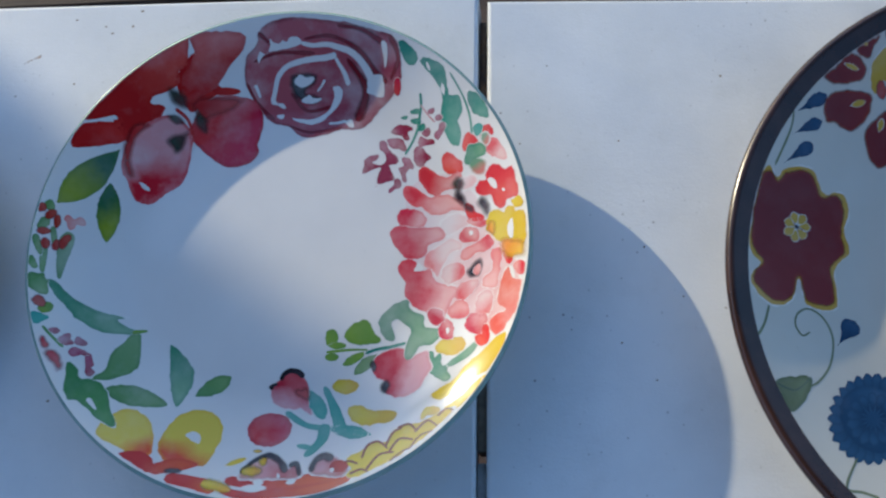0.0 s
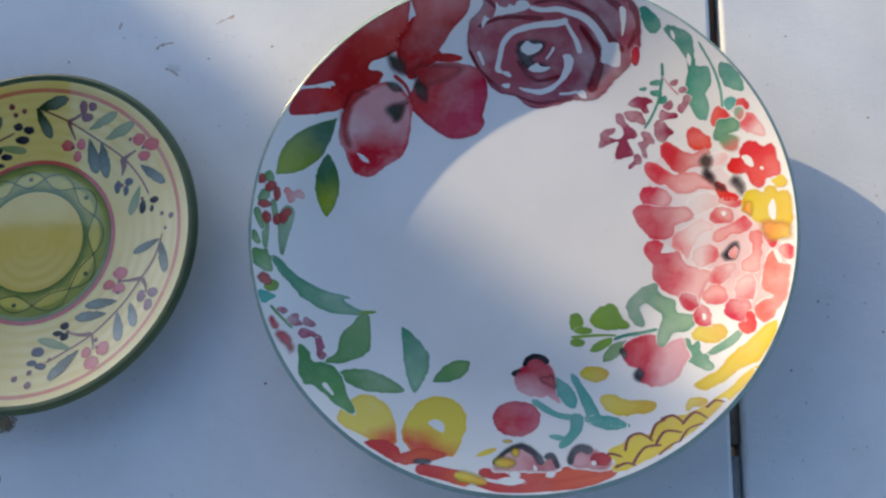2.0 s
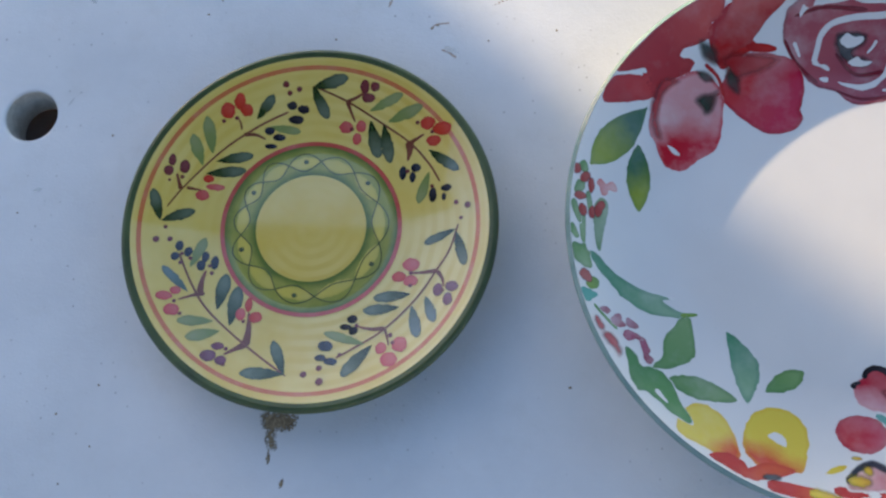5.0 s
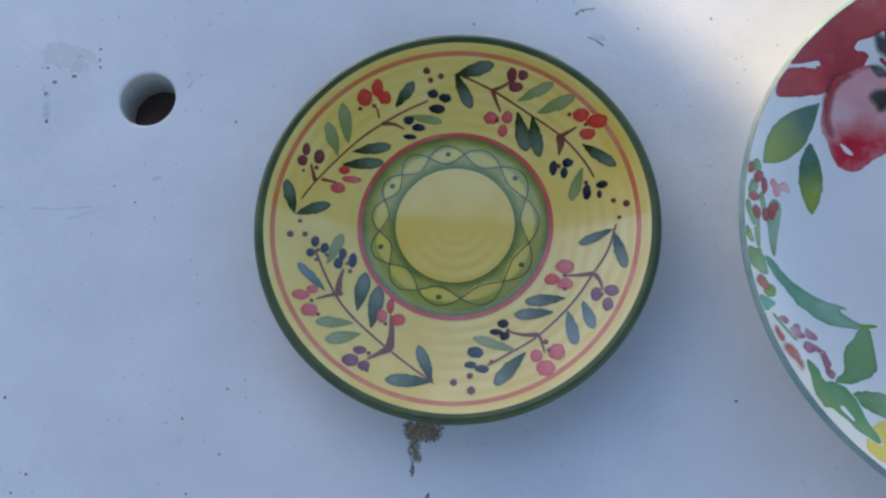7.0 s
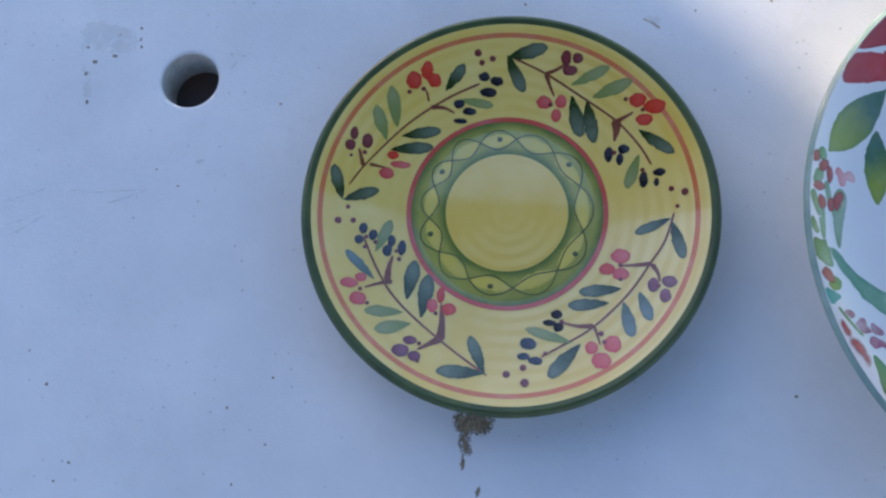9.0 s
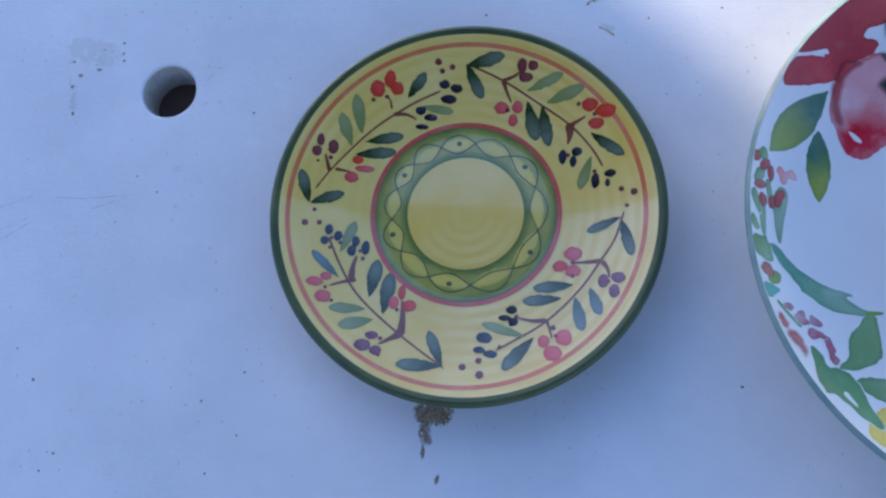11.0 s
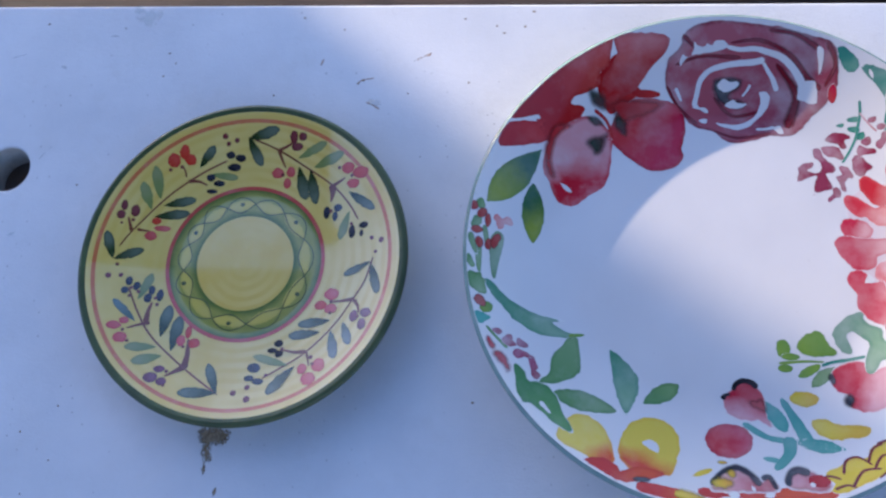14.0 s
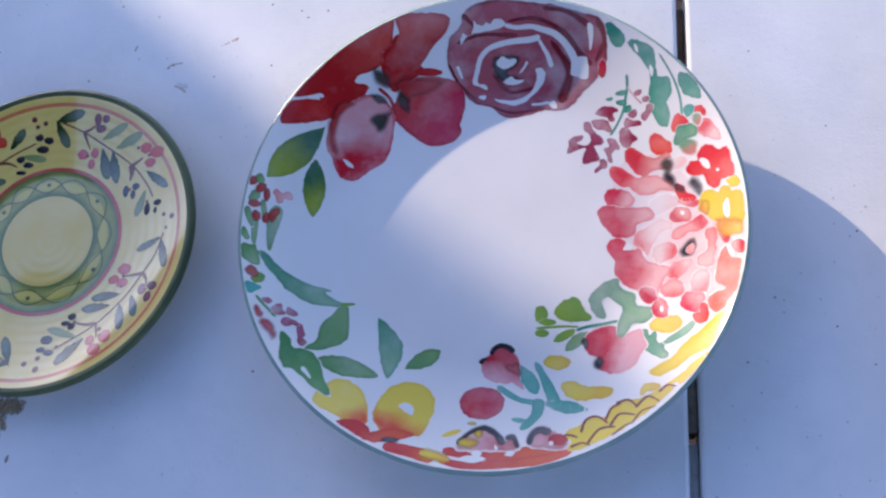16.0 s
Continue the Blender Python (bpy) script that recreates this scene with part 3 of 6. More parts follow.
YELLOW = paint_material("yellow_paint", (0.66, 0.51, 0.045), (0.55, 0.35, 0.016), (0.62, 0.4, 0.025), 0.14, 0.65, 50, soft=0.1)
GOLD = paint_material("golden_paint", (0.66, 0.49, 0.016), (0.55, 0.35, 0.01), (0.64, 0.44, 0.014), 0.08, 0.5, 60, soft=0.1)
ORANGE = paint_material("orange_paint", (0.66, 0.24, 0.02), (0.62, 0.17, 0.014), (0.68, 0.4, 0.03), 0.15, 0.0, 60, soft=0.8, over=True)
ORANGE_RED = paint_material("orange_red_paint", (0.44, 0.018, 0.009), (0.38, 0.012, 0.007), (0.54, 0.07, 0.012), 0.06, 0.4, 60)
BROWN = paint_material("red_brown_paint", (0.17, 0.028, 0.012), (0.12, 0.02, 0.01), (0.2, 0.04, 0.018), 0.03, 0.4, 60)
OLIVE_DARK = paint_material("dark_olive_paint", (0.034, 0.056, 0.016), (0.018, 0.034, 0.009), (0.13, 0.16, 0.10), 0.02, 0.4, 120, coat=0.75)
OLIVE_GREY = paint_material("grey_olive_paint", (0.1, 0.14, 0.1), (0.08, 0.11, 0.085), (0.15, 0.2, 0.18), 0.02, 0.4, 120, coat=0.75)
OLIVE_PALE = paint_material("pale_olive_paint", (0.2, 0.24, 0.065), (0.16, 0.2, 0.05), (0.26, 0.28, 0.11), 0.03, 0.4, 120, coat=0.75)
MAROON = paint_material("maroon_paint", (0.16, 0.03, 0.03), (0.09, 0.018, 0.02), (0.20, 0.05, 0.05), 0.04, 0.5, 150, coat=0.75)
BERRY = paint_material("red_berry_paint", (0.52, 0.045, 0.02), (0.40, 0.025, 0.015), (0.56, 0.07, 0.04), 0.05, 0.5, 150, coat=0.75)
BERRY_PINK = paint_material("pink_berry_paint", (0.55, 0.085, 0.075), (0.46, 0.035, 0.04), (0.57, 0.14, 0.11), 0.05, 0.5, 150, coat=0.75)
NAVY = paint_material("navy_paint", (0.016, 0.018, 0.026), (0.012, 0.013, 0.02), (0.035, 0.04, 0.055), 0.04, 0.4, 150, coat=0.75)
PURPLE = paint_material("purple_paint", (0.16, 0.04, 0.06), (0.09, 0.022, 0.035), (0.22, 0.07, 0.10), 0.05, 0.5, 150, coat=0.75)
TWIG = paint_material("brown_twig_paint", (0.17, 0.05, 0.025), (0.13, 0.04, 0.02), (0.22, 0.07, 0.04), 0.03, 0.3, 150, coat=0.75)
RUSSET = paint_material("russet_line_paint", (0.58, 0.15, 0.045), (0.54, 0.11, 0.035), (0.58, 0.20, 0.08), 0.12, 0.4, 90, coat=0.75)
ROSE_LINE = paint_material("rose_line_paint", (0.52, 0.07, 0.05), (0.46, 0.05, 0.04), (0.54, 0.12, 0.09), 0.10, 0.4, 90, coat=0.75)
RING_GREEN = paint_material("green_ring_paint", (0.38, 0.36, 0.085), (0.075, 0.13, 0.03), (0.26, 0.28, 0.06), 0.04, 0.85, 70, coat=0.75)
RING_YELLOW = paint_material("yellow_ring_paint", (0.62, 0.50, 0.10), (0.50, 0.42, 0.09), (0.58, 0.48, 0.12), 0.05, 0.5, 70, coat=0.75)
RING_LINE = paint_material("olive_line_paint", (0.08, 0.10, 0.05), (0.06, 0.08, 0.04), (0.12, 0.14, 0.07), 0.03, 0.3, 150, coat=0.75)
OXBLOOD = paint_material("oxblood_paint", (0.14, 0.009, 0.008), (0.28, 0.05, 0.012), (0.17, 0.013, 0.010), 0.02, 0.6, 60, soft=0.3, over=True)
BLUE = paint_material("deep_blue_paint", (0.010, 0.035, 0.085), (0.008, 0.026, 0.065), (0.022, 0.06, 0.125), 0.03, 0.4, 90)
OCHRE = paint_material("ochre_paint", (0.46, 0.29, 0.02), (0.40, 0.22, 0.015), (0.48, 0.30, 0.03), 0.08, 0.4, 60, soft=0.15)
LEAF_OLIVE = paint_material("olive_leaf_paint", (0.12, 0.14, 0.06), (0.07, 0.09, 0.035), (0.17, 0.19, 0.09), 0.06, 0.6, 70)

# ---- small plate: painted rings, wave lines and dots ----
on(small, SMALL_H)
OFF = (-1.0, 0.5)          # millimetres; rings moved off the middle to fit the camera's view


def off_centre(ob, down=0.0):
    for v in ob.data.vertices:
        x, y = v.co.x + (OFF[0] + 0.2) / 1000, v.co.y + (OFF[1] - down) / 1000
        v.co = x, y, v.co.z - SMALL_H(math.hypot(v.co.x, v.co.y)) + SMALL_H(math.hypot(x, y))


# border line moved down and drawn in to fit the camera's view
off_centre(ring_band(RUSSET, "border_line", 0.0848, 0.0870, SMALL_H, small, 0, "thin russet line inside the rim"), 0.75)
off_centre(ring_band(RING_GREEN, "ring", 0.0285, 0.0452, SMALL_H, small, 0, "soft green painted ring"))
off_centre(ring_band(ROSE_LINE, "ring_line", 0.0447, 0.0469, SMALL_H, small, 2, "rose line round the green ring"))


def around(r, degrees):
    """A point on the ring; the hand-drawn pattern is bunched up on one side."""
    a = radians(degrees + 11 * math.cos(radians(degrees - 61)))
    return OFF[0] + r * math.cos(a), OFF[1] + r * math.sin(a)


RING_TURN, RING_MID, RING_WAVE = 31.0, 36.4, 4.6
for n in range(12):
    a = RING_TURN + 30 * n
    (x0, y0), (x1, y1) = around(RING_MID, a - 14.0), around(RING_MID, a + 14.0)
    petal(RING_YELLOW, "lens", x0, y0, x1, y1, 6.6, fat=0.5, lift=1)
    if n % 2 == 0:
        x, y = around(RING_MID + random.uniform(-1.2, 1.2), a + random.uniform(-3, 3))
        oval(RING_LINE, "dot", x, y, 2.7, 2.5, lift=3)
for sign in (-1, 1):
    for n in range(6):
        flat = []
        for k in range(9):
            a = RING_TURN - 15 + 60 * n + 7.5 * k
            bulge = RING_WAVE * (1 + 0.18 * math.sin(n * 2.4 + sign))
            flat += around(RING_MID + sign * bulge * math.sin(radians(6 * (a - RING_TURN + 15))), a)
        stroke(RING_LINE, "wave_line", 0.6, 0.6, flat, lift=2)


def flat_top(r):
    return 0.0


# large plate: the red flower
on(big, BIG_H)
bloom(RED, "petal", (-65.4, 100, -40.6, 95.9), [-65.4, 100, -60.3, 108.3, -55.3, 114.3, -50.5, 108, -43.1, 98.7, -40.6, 95.9, -46.9, 91.4, -52.5, 88.1, -56.9, 83, -60, 85.2, -63.3, 90.9], 0)
bloom(RED, "petal", (-99.1, 74.8, -74.7, 80.3), [-99.1, 74.8, -90.9, 73, -82.5, 75.3, -73.1, 84.6, -74.7, 80.3, -80.1, 73.7, -86.1, 67, -91.5, 63.3, -94.4, 67.1], 0)
bloom(RED_WASH, "petal", (-99.1, 79.4, -61.3, 117), [-112.2, 74.8, -102.4, 86.3, -90.5, 99, -78.4, 109.6, -63.7, 118.9, -59.3, 123, -57.8, 121.6, -58.9, 115.1, -59.7, 108.4, -64.7, 104.6, -64.2, 98.9, -71.5, 93.6, -78.8, 90.4, -80.1, 85.6, -73.5, 85.2, -75.3, 81.4, -78.9, 77.5, -82.5, 73.4, -87.3, 72.9, -90.9, 70, -92.6, 64.9, -95.4, 74.2, -97.9, 77.9, -102.5, 76.5, -109.4, 73.9], 0)
bloom(RED, "petal", (-119.5, 58.1, -95.4, 76.3), [-119.5, 58.1, -115.1, 68.4, -109.4, 71.6, -99.1, 73.3, -95.4, 76.3, -92.1, 67.4, -92.6, 64.9, -102.6, 61.1, -113.9, 58], 0)
bloom(RED_WASH, "petal", (-44.4, 99.2, -55.1, 120.8), [-55, 124, -28.4, 125.6, -27.7, 118.1, -34.3, 111.2, -41.9, 100.5, -45.6, 95.6, -51.9, 92.7, -54.4, 89.2, -58.3, 87.9, -62.4, 94.5, -61.9, 102.6, -57.6, 107.5, -54.4, 115.5], 0.6)
bloom(RED, "petal", (-45.6, 95.6, -30.6, 95.6), [-45.6, 95.6, -38.1, 96.9, -30.6, 95.6, -32.5, 94, -41.9, 93.2], 0.8)
wash(CRIMSON, "petal", [-58.9, 74.6, -52, 85.5, -42.3, 92.5, -26.1, 91.6, -17.9, 85.2, -15.9, 73.1, -18.5, 63.4, -17.5, 57.1, -24.1, 51.1, -35.2, 49.6, -44.9, 55.1, -54.8, 63.8, -60, 68.5], lift=1.4)
wash(CRIMSON_PALE, "petal", [-83.4, 74.2, -71.3, 80.5, -61.5, 76.6, -57.1, 68.7, -57.1, 55, -60.6, 40.9, -70.1, 33.9, -75.7, 28.5, -81, 27.6, -87.5, 31.1, -92, 41.5, -95.1, 47.7, -94.4, 58.2, -90.2, 66.8], lift=1.4)
bloom(RED_WET, "petal", (-94.2, 63.5, -88.5, 61.8), [-94.2, 63.5, -89.1, 74.4, -81.3, 75.4, -78.9, 73.8, -86.1, 68.2, -88.5, 61.8, -89.8, 53, -87.5, 44.4, -90.5, 42.9, -93.9, 47.5, -94.9, 56.1], 2)
bloom(RED_WET, "petal", (-59.3, 87.6, -26.8, 90.2), [-59.3, 87.6, -51.9, 92.7, -43.2, 92.7, -31.9, 92.3, -26.8, 90.2, -34.3, 83.9, -44.4, 79.8, -51.8, 77, -55.6, 81.8], 2)
petal(WHITE_GLAZE, "pale_stroke", -85.3, 41, -79.1, 36.2, 2.65, lift=2)
petal(DARK_TEAL, "stamen", -71.6, 96.5, -59.1, 84.2, 10.12, lift=2)
petal(DARK_TEAL, "stamen", -72.6, 80.9, -60.8, 75.7, 6.53, lift=2)
petal(DARK_TEAL, "stamen", -55.9, 85.2, -49, 69.8, 8.59, lift=2)
wash(DARK_TEAL, "stamen", [-72.6, 64.9, -69.4, 69.4, -63, 71.6, -58.2, 73.3, -59.4, 66.9, -62.4, 59, -67.5, 57.6, -69.2, 61.2], lift=2)
stroke(RED, "stem", 2.25, 1.3, [-66.5, 84.1, -59.9, 78.4, -56.5, 68.8], lift=3)
# large plate: the plum rose
wash(PLUM, "rose", [-2.9, 133.3, -16.6, 128.6, -20.2, 120.6, -26.5, 113.1, -27.9, 102.6, -24.5, 92.6, -19.5, 86.2, -12.4, 76.7, -1.9, 73.5, 4.4, 67.8, 12.3, 66.1, 21.7, 68.2, 29.6, 70.7, 37.4, 70, 45.4, 73.2, 52.8, 81.6, 59.6, 87.8, 63.3, 93.5, 65.5, 99.1, 64.6, 109.3, 62, 118, 50.8, 123.2, 38.8, 127.5, 26.6, 130.6, 11.2, 132.8])
on(big, BIG_H)
stroke(PLUM_DARK, "brush_stroke", 1.77, 4.81, [8.6, 122.4, 24.2, 122.9, 40, 114.7, 49.5, 102.3, 55.6, 95.8], lift=1)
stroke(PLUM_DARK, "brush_stroke", 1.83, 2.75, [-21.6, 111.3, -7.2, 115.9, 13.6, 114.8], lift=1)
stroke(PLUM_DARK, "brush_stroke", 3, 8.32, [33.4, 110.3, 43.6, 93.7, 39, 76.4], lift=1)
stroke(PLUM_DARK, "brush_stroke", 2.52, 2.38, [-26.2, 99.5, -20.2, 88.5, -9.8, 78.1], lift=1)
stroke(PLUM_DARK, "brush_stroke", 1.92, 2.88, [-0.3, 93.6, 9.3, 83, 22.6, 84.8], lift=1)
stroke(PLUM_DARK, "brush_stroke", 2.36, 4.08, [28.7, 127.6, 42.6, 124.3, 54.3, 116.4], lift=1)
stroke(PLUM_DARK, "brush_stroke", 4.2, 1.83, [-17.8, 125.8, -10.5, 119.7], lift=1)
stroke(PLUM_DARK, "brush_stroke", 1.7, 2.64, [-0.3, 73.8, 12.3, 69.6, 29.6, 72.5], lift=1)
stroke(PLUM_DARK, "brush_stroke", 3.95, 2.37, [59.2, 118.3, 63.5, 108, 58.5, 97], lift=1)
stroke(WHITE_GLAZE, "pale_stroke", 2, 4.6, [6.7, 120.4, 13.2, 118.9, 21.3, 118.9, 27.3, 117.2, 35.2, 114, 41.1, 108.6, 45.6, 101.6, 47.7, 95, 48.6, 90.7], lift=2)
bloom(WHITE_GLAZE, "pale_stroke", (44.2, 91.8, 54.1, 97.6), [44.2, 91.8, 46, 99.6, 52.3, 100.6, 54.1, 97.6, 54.2, 88.7, 50.1, 88.5, 47.7, 89.8], 2)
stroke(WHITE_GLAZE, "pale_stroke", 2.6, 3.4, [-11.3, 88.9, -9.6, 96.1, -7.9, 102.9, -3, 108.3, 5.2, 110.9, 13.2, 111.9, 20.3, 112.1, 26.3, 113], lift=2)
stroke(WHITE_GLAZE, "pale_stroke", 1.6, 3, [26.3, 111.5, 28.8, 107.2, 31.3, 102.9, 33.4, 96.8], lift=2)
bloom(WHITE_GLAZE, "pale_stroke", (24.3, 96.2, 2.2, 77.3), [24.3, 96.2, 28.4, 95.9, 29.9, 92, 27.4, 85.1, 21.3, 79.1, 15.3, 74.9, 7.2, 75.6, 2.2, 77.3, 1.1, 79, 9.2, 77.4, 17.3, 79.2, 22.3, 83.3, 24.4, 88.3, 24.9, 92.2], 2)
stroke(WHITE_GLAZE, "pale_stroke", 2.2, 1.2, [-21.3, 98.5, -19.8, 95.1, -18.4, 91.6], lift=2)
bloom(WHITE_GLAZE, "pale_stroke", (-12.1, 88.1, -5, 87.8), [-12.1, 88.1, -10.1, 90.9, -8.5, 88.3, -5, 87.8, -3.3, 85.7, -4.5, 84.7, -8.5, 86.8], 2)
bloom(WHITE_GLAZE, "pale_stroke", (-8.5, 80.8, -4.9, 78.5), [-8.5, 80.8, -4.4, 81.2, -4.9, 78.5, -7.5, 79.1], 2)
bloom(WHITE_GLAZE, "pale_stroke", (-19.4, 113.1, -1.9, 121.3), [-19.4, 113.1, -18, 116.7, -15.9, 115.6, -13.6, 115.8, -12.1, 118.5, -11.5, 122.9, -9.8, 121.2, -6, 120.7, -4.4, 122.2, -1.9, 121.3, 0.1, 123.5, 5.2, 123.4, 6.7, 120.5, 1.1, 118.4, -7, 117.2, -14.1, 115.8, -17.2, 113.1, -19, 110.5], 2)
bloom(WHITE_GLAZE, "pale_stroke", (53.8, 116.8, 56.9, 108.1), [53.8, 116.8, 57, 115.4, 56.9, 108.1, 55.3, 103, 54.8, 108.4], 2)
bloom(WHITE_GLAZE, "pale_stroke", (31.3, 75.5, 36.9, 72.3), [31.3, 75.5, 35.1, 76.6, 36.9, 72.3, 34.5, 71.9, 32.8, 73.5], 2)
stroke(WHITE_GLAZE, "pale_stroke", 1.6, 1, [19.3, 100.2, 17.8, 97.4, 15.1, 94.1], lift=2)
stroke(WHITE_GLAZE, "pale_stroke", 1.4, 1.6, [22.3, 74.8, 27.3, 74.9, 31.8, 75.9], lift=2)
wash(INK, "rose_heart", [-2, 100, 1.1, 105.2, 9.1, 105.4, 15.4, 103.4, 14.6, 98.2, 9.2, 94.2, 14, 92.8, 18.1, 90.2, 14.7, 86.3, 7.7, 87, 1.3, 91], lift=3)
wash(WHITE_GLAZE, "pale_stroke", [1.8, 101.2, 5.3, 103.6, 8.5, 102, 13.2, 102.3, 12, 99.2, 6.4, 96.4, 2.2, 98.4], lift=4)
wash(WHITE_GLAZE, "pale_stroke", [5.8, 89.4, 10.2, 92.2, 12.5, 90.3, 17.5, 89.8, 14.4, 87.6, 8.7, 87.4], lift=4)
oval(CRIMSON, "petal", 62.2, 92.7, 4.82, 10.25)
# large plate: leaves and berries by the rim
on(big, BIG_H)
petal(LEAF_TWO, "leaf", -96.5, 58.3, -124.5, 24.9, 16.62, fat=0.55)
petal(LEAF_TWO, "leaf", -100.4, 39.5, -99.5, 4.9, 12.44, fat=0.5)
on(big, BIG_H)
wash(LEAF_BLUE, "leaf", [-125.2, -20.2, -121.1, -19.4, -111.2, -28.3, -98.9, -34.4, -88.1, -36.3, -80.9, -38.5, -87.8, -39.4, -81, -43.8, -76.6, -44.9, -78.8, -47.7, -94.5, -46.8, -106.9, -41.3, -115, -33, -121.4, -26.6])
bloom(LEAF, "leaf", (-130.1, 23.3, -126.2, 23.1), [-130.1, 23.3, -128, 25.7, -126.2, 23.1, -126.5, 20, -128.7, 20.6], 0)
bloom(LEAF, "leaf", (-131.8, 13.5, -127.8, 11.2), [-131.8, 13.5, -130.1, 15.3, -127.6, 15.3, -127.8, 11.2, -130.2, 9.2, -132, 9.4], 0)
bloom(LEAF, "leaf", (-126.4, 9.4, -123.4, 2.9), [-126.4, 9.4, -124.7, 10.2, -123.4, 2.9, -123.9, -2.3, -125, 1.6], 0)
bloom(LEAF, "leaf", (-122.2, -7.2, -115.6, 3), [-122.2, -7.2, -122.5, 1, -121.4, 6.2, -118.9, 8.9, -116.1, 7.6, -115.6, 3, -117, -6.4, -118.7, -13.8, -119.2, -19, -120.9, -14.1], 0)
bloom(LEAF, "leaf", (-129.4, -3.3, -126.8, -9.9), [-129.4, -3.3, -127, -1.8, -126.8, -9.9, -127.2, -16.1, -128.7, -12.3], 0)
bloom(LEAF, "leaf", (-134.1, -9.2, -130, -12.5), [-134.1, -9.2, -133, -6.9, -130, -12.5, -131.2, -13.7, -133.4, -11.6], 0)
bloom(LEAF, "leaf", (-133.7, 3, -129.9, -0.3), [-133.7, 3, -132.1, 5.3, -129.9, -0.3, -129, -6.2, -131.1, -3.6], 0)
bloom(BERRY_RED, "berry", (-132.9, 19.3, -130.1, 22.8), [-132.9, 19.3, -132.2, 23.4, -130.1, 22.8, -129.5, 19.9, -131.2, 18.6], 1)
bloom(BERRY_RED, "berry", (-129.8, 16.9, -124.7, 18.3), [-129.8, 16.9, -128.2, 19.7, -125.2, 20.3, -124.7, 18.3, -126.7, 15.4, -128.8, 15], 1)
bloom(BERRY_RED, "berry", (-125.3, 13.7, -122.7, 14.1), [-125.3, 13.7, -125, 16.8, -123.3, 17.6, -122.7, 14.1, -123.4, 10.5, -124.7, 10.8], 1)
bloom(BERRY_RED, "berry", (-132.3, 7.3, -127.7, 9.7), [-132.3, 7.3, -130.7, 9.7, -127.7, 9.7, -126.7, 7.4, -129.6, 5.8], 1)
bloom(BERRY_RED, "berry", (-130.2, 1.7, -126.4, 2.3), [-130.2, 1.7, -128.6, 4, -126.4, 2.3, -126.6, -1.2, -129.1, -1.7], 1)
bloom(BERRY_RED, "berry", (-125, 0.6, -122, 2.1), [-125, 0.6, -123.4, 3.9, -122, 2.1, -122.2, -1.5, -123.9, -2.3], 1)
bloom(BERRY_RED, "berry", (-122, 2.1, -116.8, 4.9), [-122, 2.1, -120.5, 5.9, -117.9, 7.3, -116.8, 4.9, -118.4, 1.6, -120, -1.2, -121.4, -0.9], 1)
bloom(PINK, "petal", (-121, 16.4, -111.4, 13.3), [-121, 16.4, -119.3, 18.2, -116.6, 16.2, -113.5, 17.6, -111.1, 15.9, -111.4, 13.3, -115.1, 13.8, -116.3, 11.1, -118.5, 10.8, -119.1, 13.7], 0)
bloom(LEAF, "leaf", (-132.9, -17.6, -123, -24.6), [-132.9, -17.6, -128.8, -16.4, -126.7, -16.5, -123, -24.6, -123.1, -27.7, -127, -27.3, -131.5, -24.4], 0)
bloom(LEAF_YELLOW, "leaf", (-126.1, -36.2, -120.5, -32.9), [-126.1, -36.2, -123.5, -32.8, -120.5, -32.9, -119.8, -35.9, -122.5, -38.3], 0)
bloom(TEAL, "leaf", (-128.3, -38.6, -122.9, -42.4), [-128.3, -38.6, -124.1, -39, -120.2, -40.5, -122.9, -42.4, -124.7, -45.1, -127, -43.4], 0)
bloom(BERRY_RED, "berry", (-129.6, -30.7, -123, -33.8), [-129.6, -30.7, -127.3, -28.8, -124.2, -30.4, -123, -33.8, -125, -35.1, -128.5, -33.6], 1)
stroke(LEAF, "stem", 1.4, 1.8, [-122.1, -45.8, -117.8, -50.3, -111.1, -56.5], lift=1)
bloom(PLUM_LILAC, "petal", (-119.1, -47.4, -114, -47.8), [-119.1, -47.4, -117, -46.3, -114, -47.8, -116.2, -49.3], 1)
bloom(PLUM_LILAC, "petal", (-113.8, -51.8, -108.6, -51.7), [-113.8, -51.8, -111.9, -49.1, -109.4, -48.8, -108.6, -51.7, -106.6, -54, -109.5, -55.3, -113.1, -53.7], 1)
bloom(PLUM_LILAC, "petal", (-106.5, -51, -100.5, -53.4), [-106.5, -51, -104.8, -50.3, -100.5, -53.4, -102.1, -55.1, -105.8, -54], 1)
bloom(PLUM_LILAC, "petal", (-107.9, -58.2, -97.7, -59.7), [-107.9, -58.2, -106, -56, -101.4, -57.6, -97.7, -59.7, -97.9, -61.3, -102, -60.1, -106.2, -61.5], 1)
bloom(PLUM_LILAC, "petal", (-100.1, -61.9, -94, -69.4), [-100.1, -61.9, -97.6, -60.7, -95.3, -65, -96.4, -67.1, -94, -69.4, -95.1, -71.5, -97.8, -70.2, -98.3, -66.3], 1)
bloom(MAUVE_RED, "petal", (-122.1, -52.8, -116.7, -56.2), [-122.1, -52.8, -121.1, -50.7, -118.7, -53.4, -116.7, -56.2, -118.1, -58.3, -120.8, -56.7], 1)
bloom(MAUVE_RED, "petal", (-118.7, -60.4, -108.7, -69.2), [-118.7, -60.4, -116.9, -57.7, -112.9, -59.2, -109.3, -64.3, -108.7, -69.2, -110.7, -70.4, -113.2, -66.7, -117, -63.2], 1)
wash(LEAF, "leaf", [-96.3, -73.5, -89.7, -67.4, -88.7, -59.3, -84.1, -52.1, -79.5, -46.7, -75.3, -46.5, -73.3, -54.6, -72.8, -62.9, -75.8, -68.7, -85.5, -73])
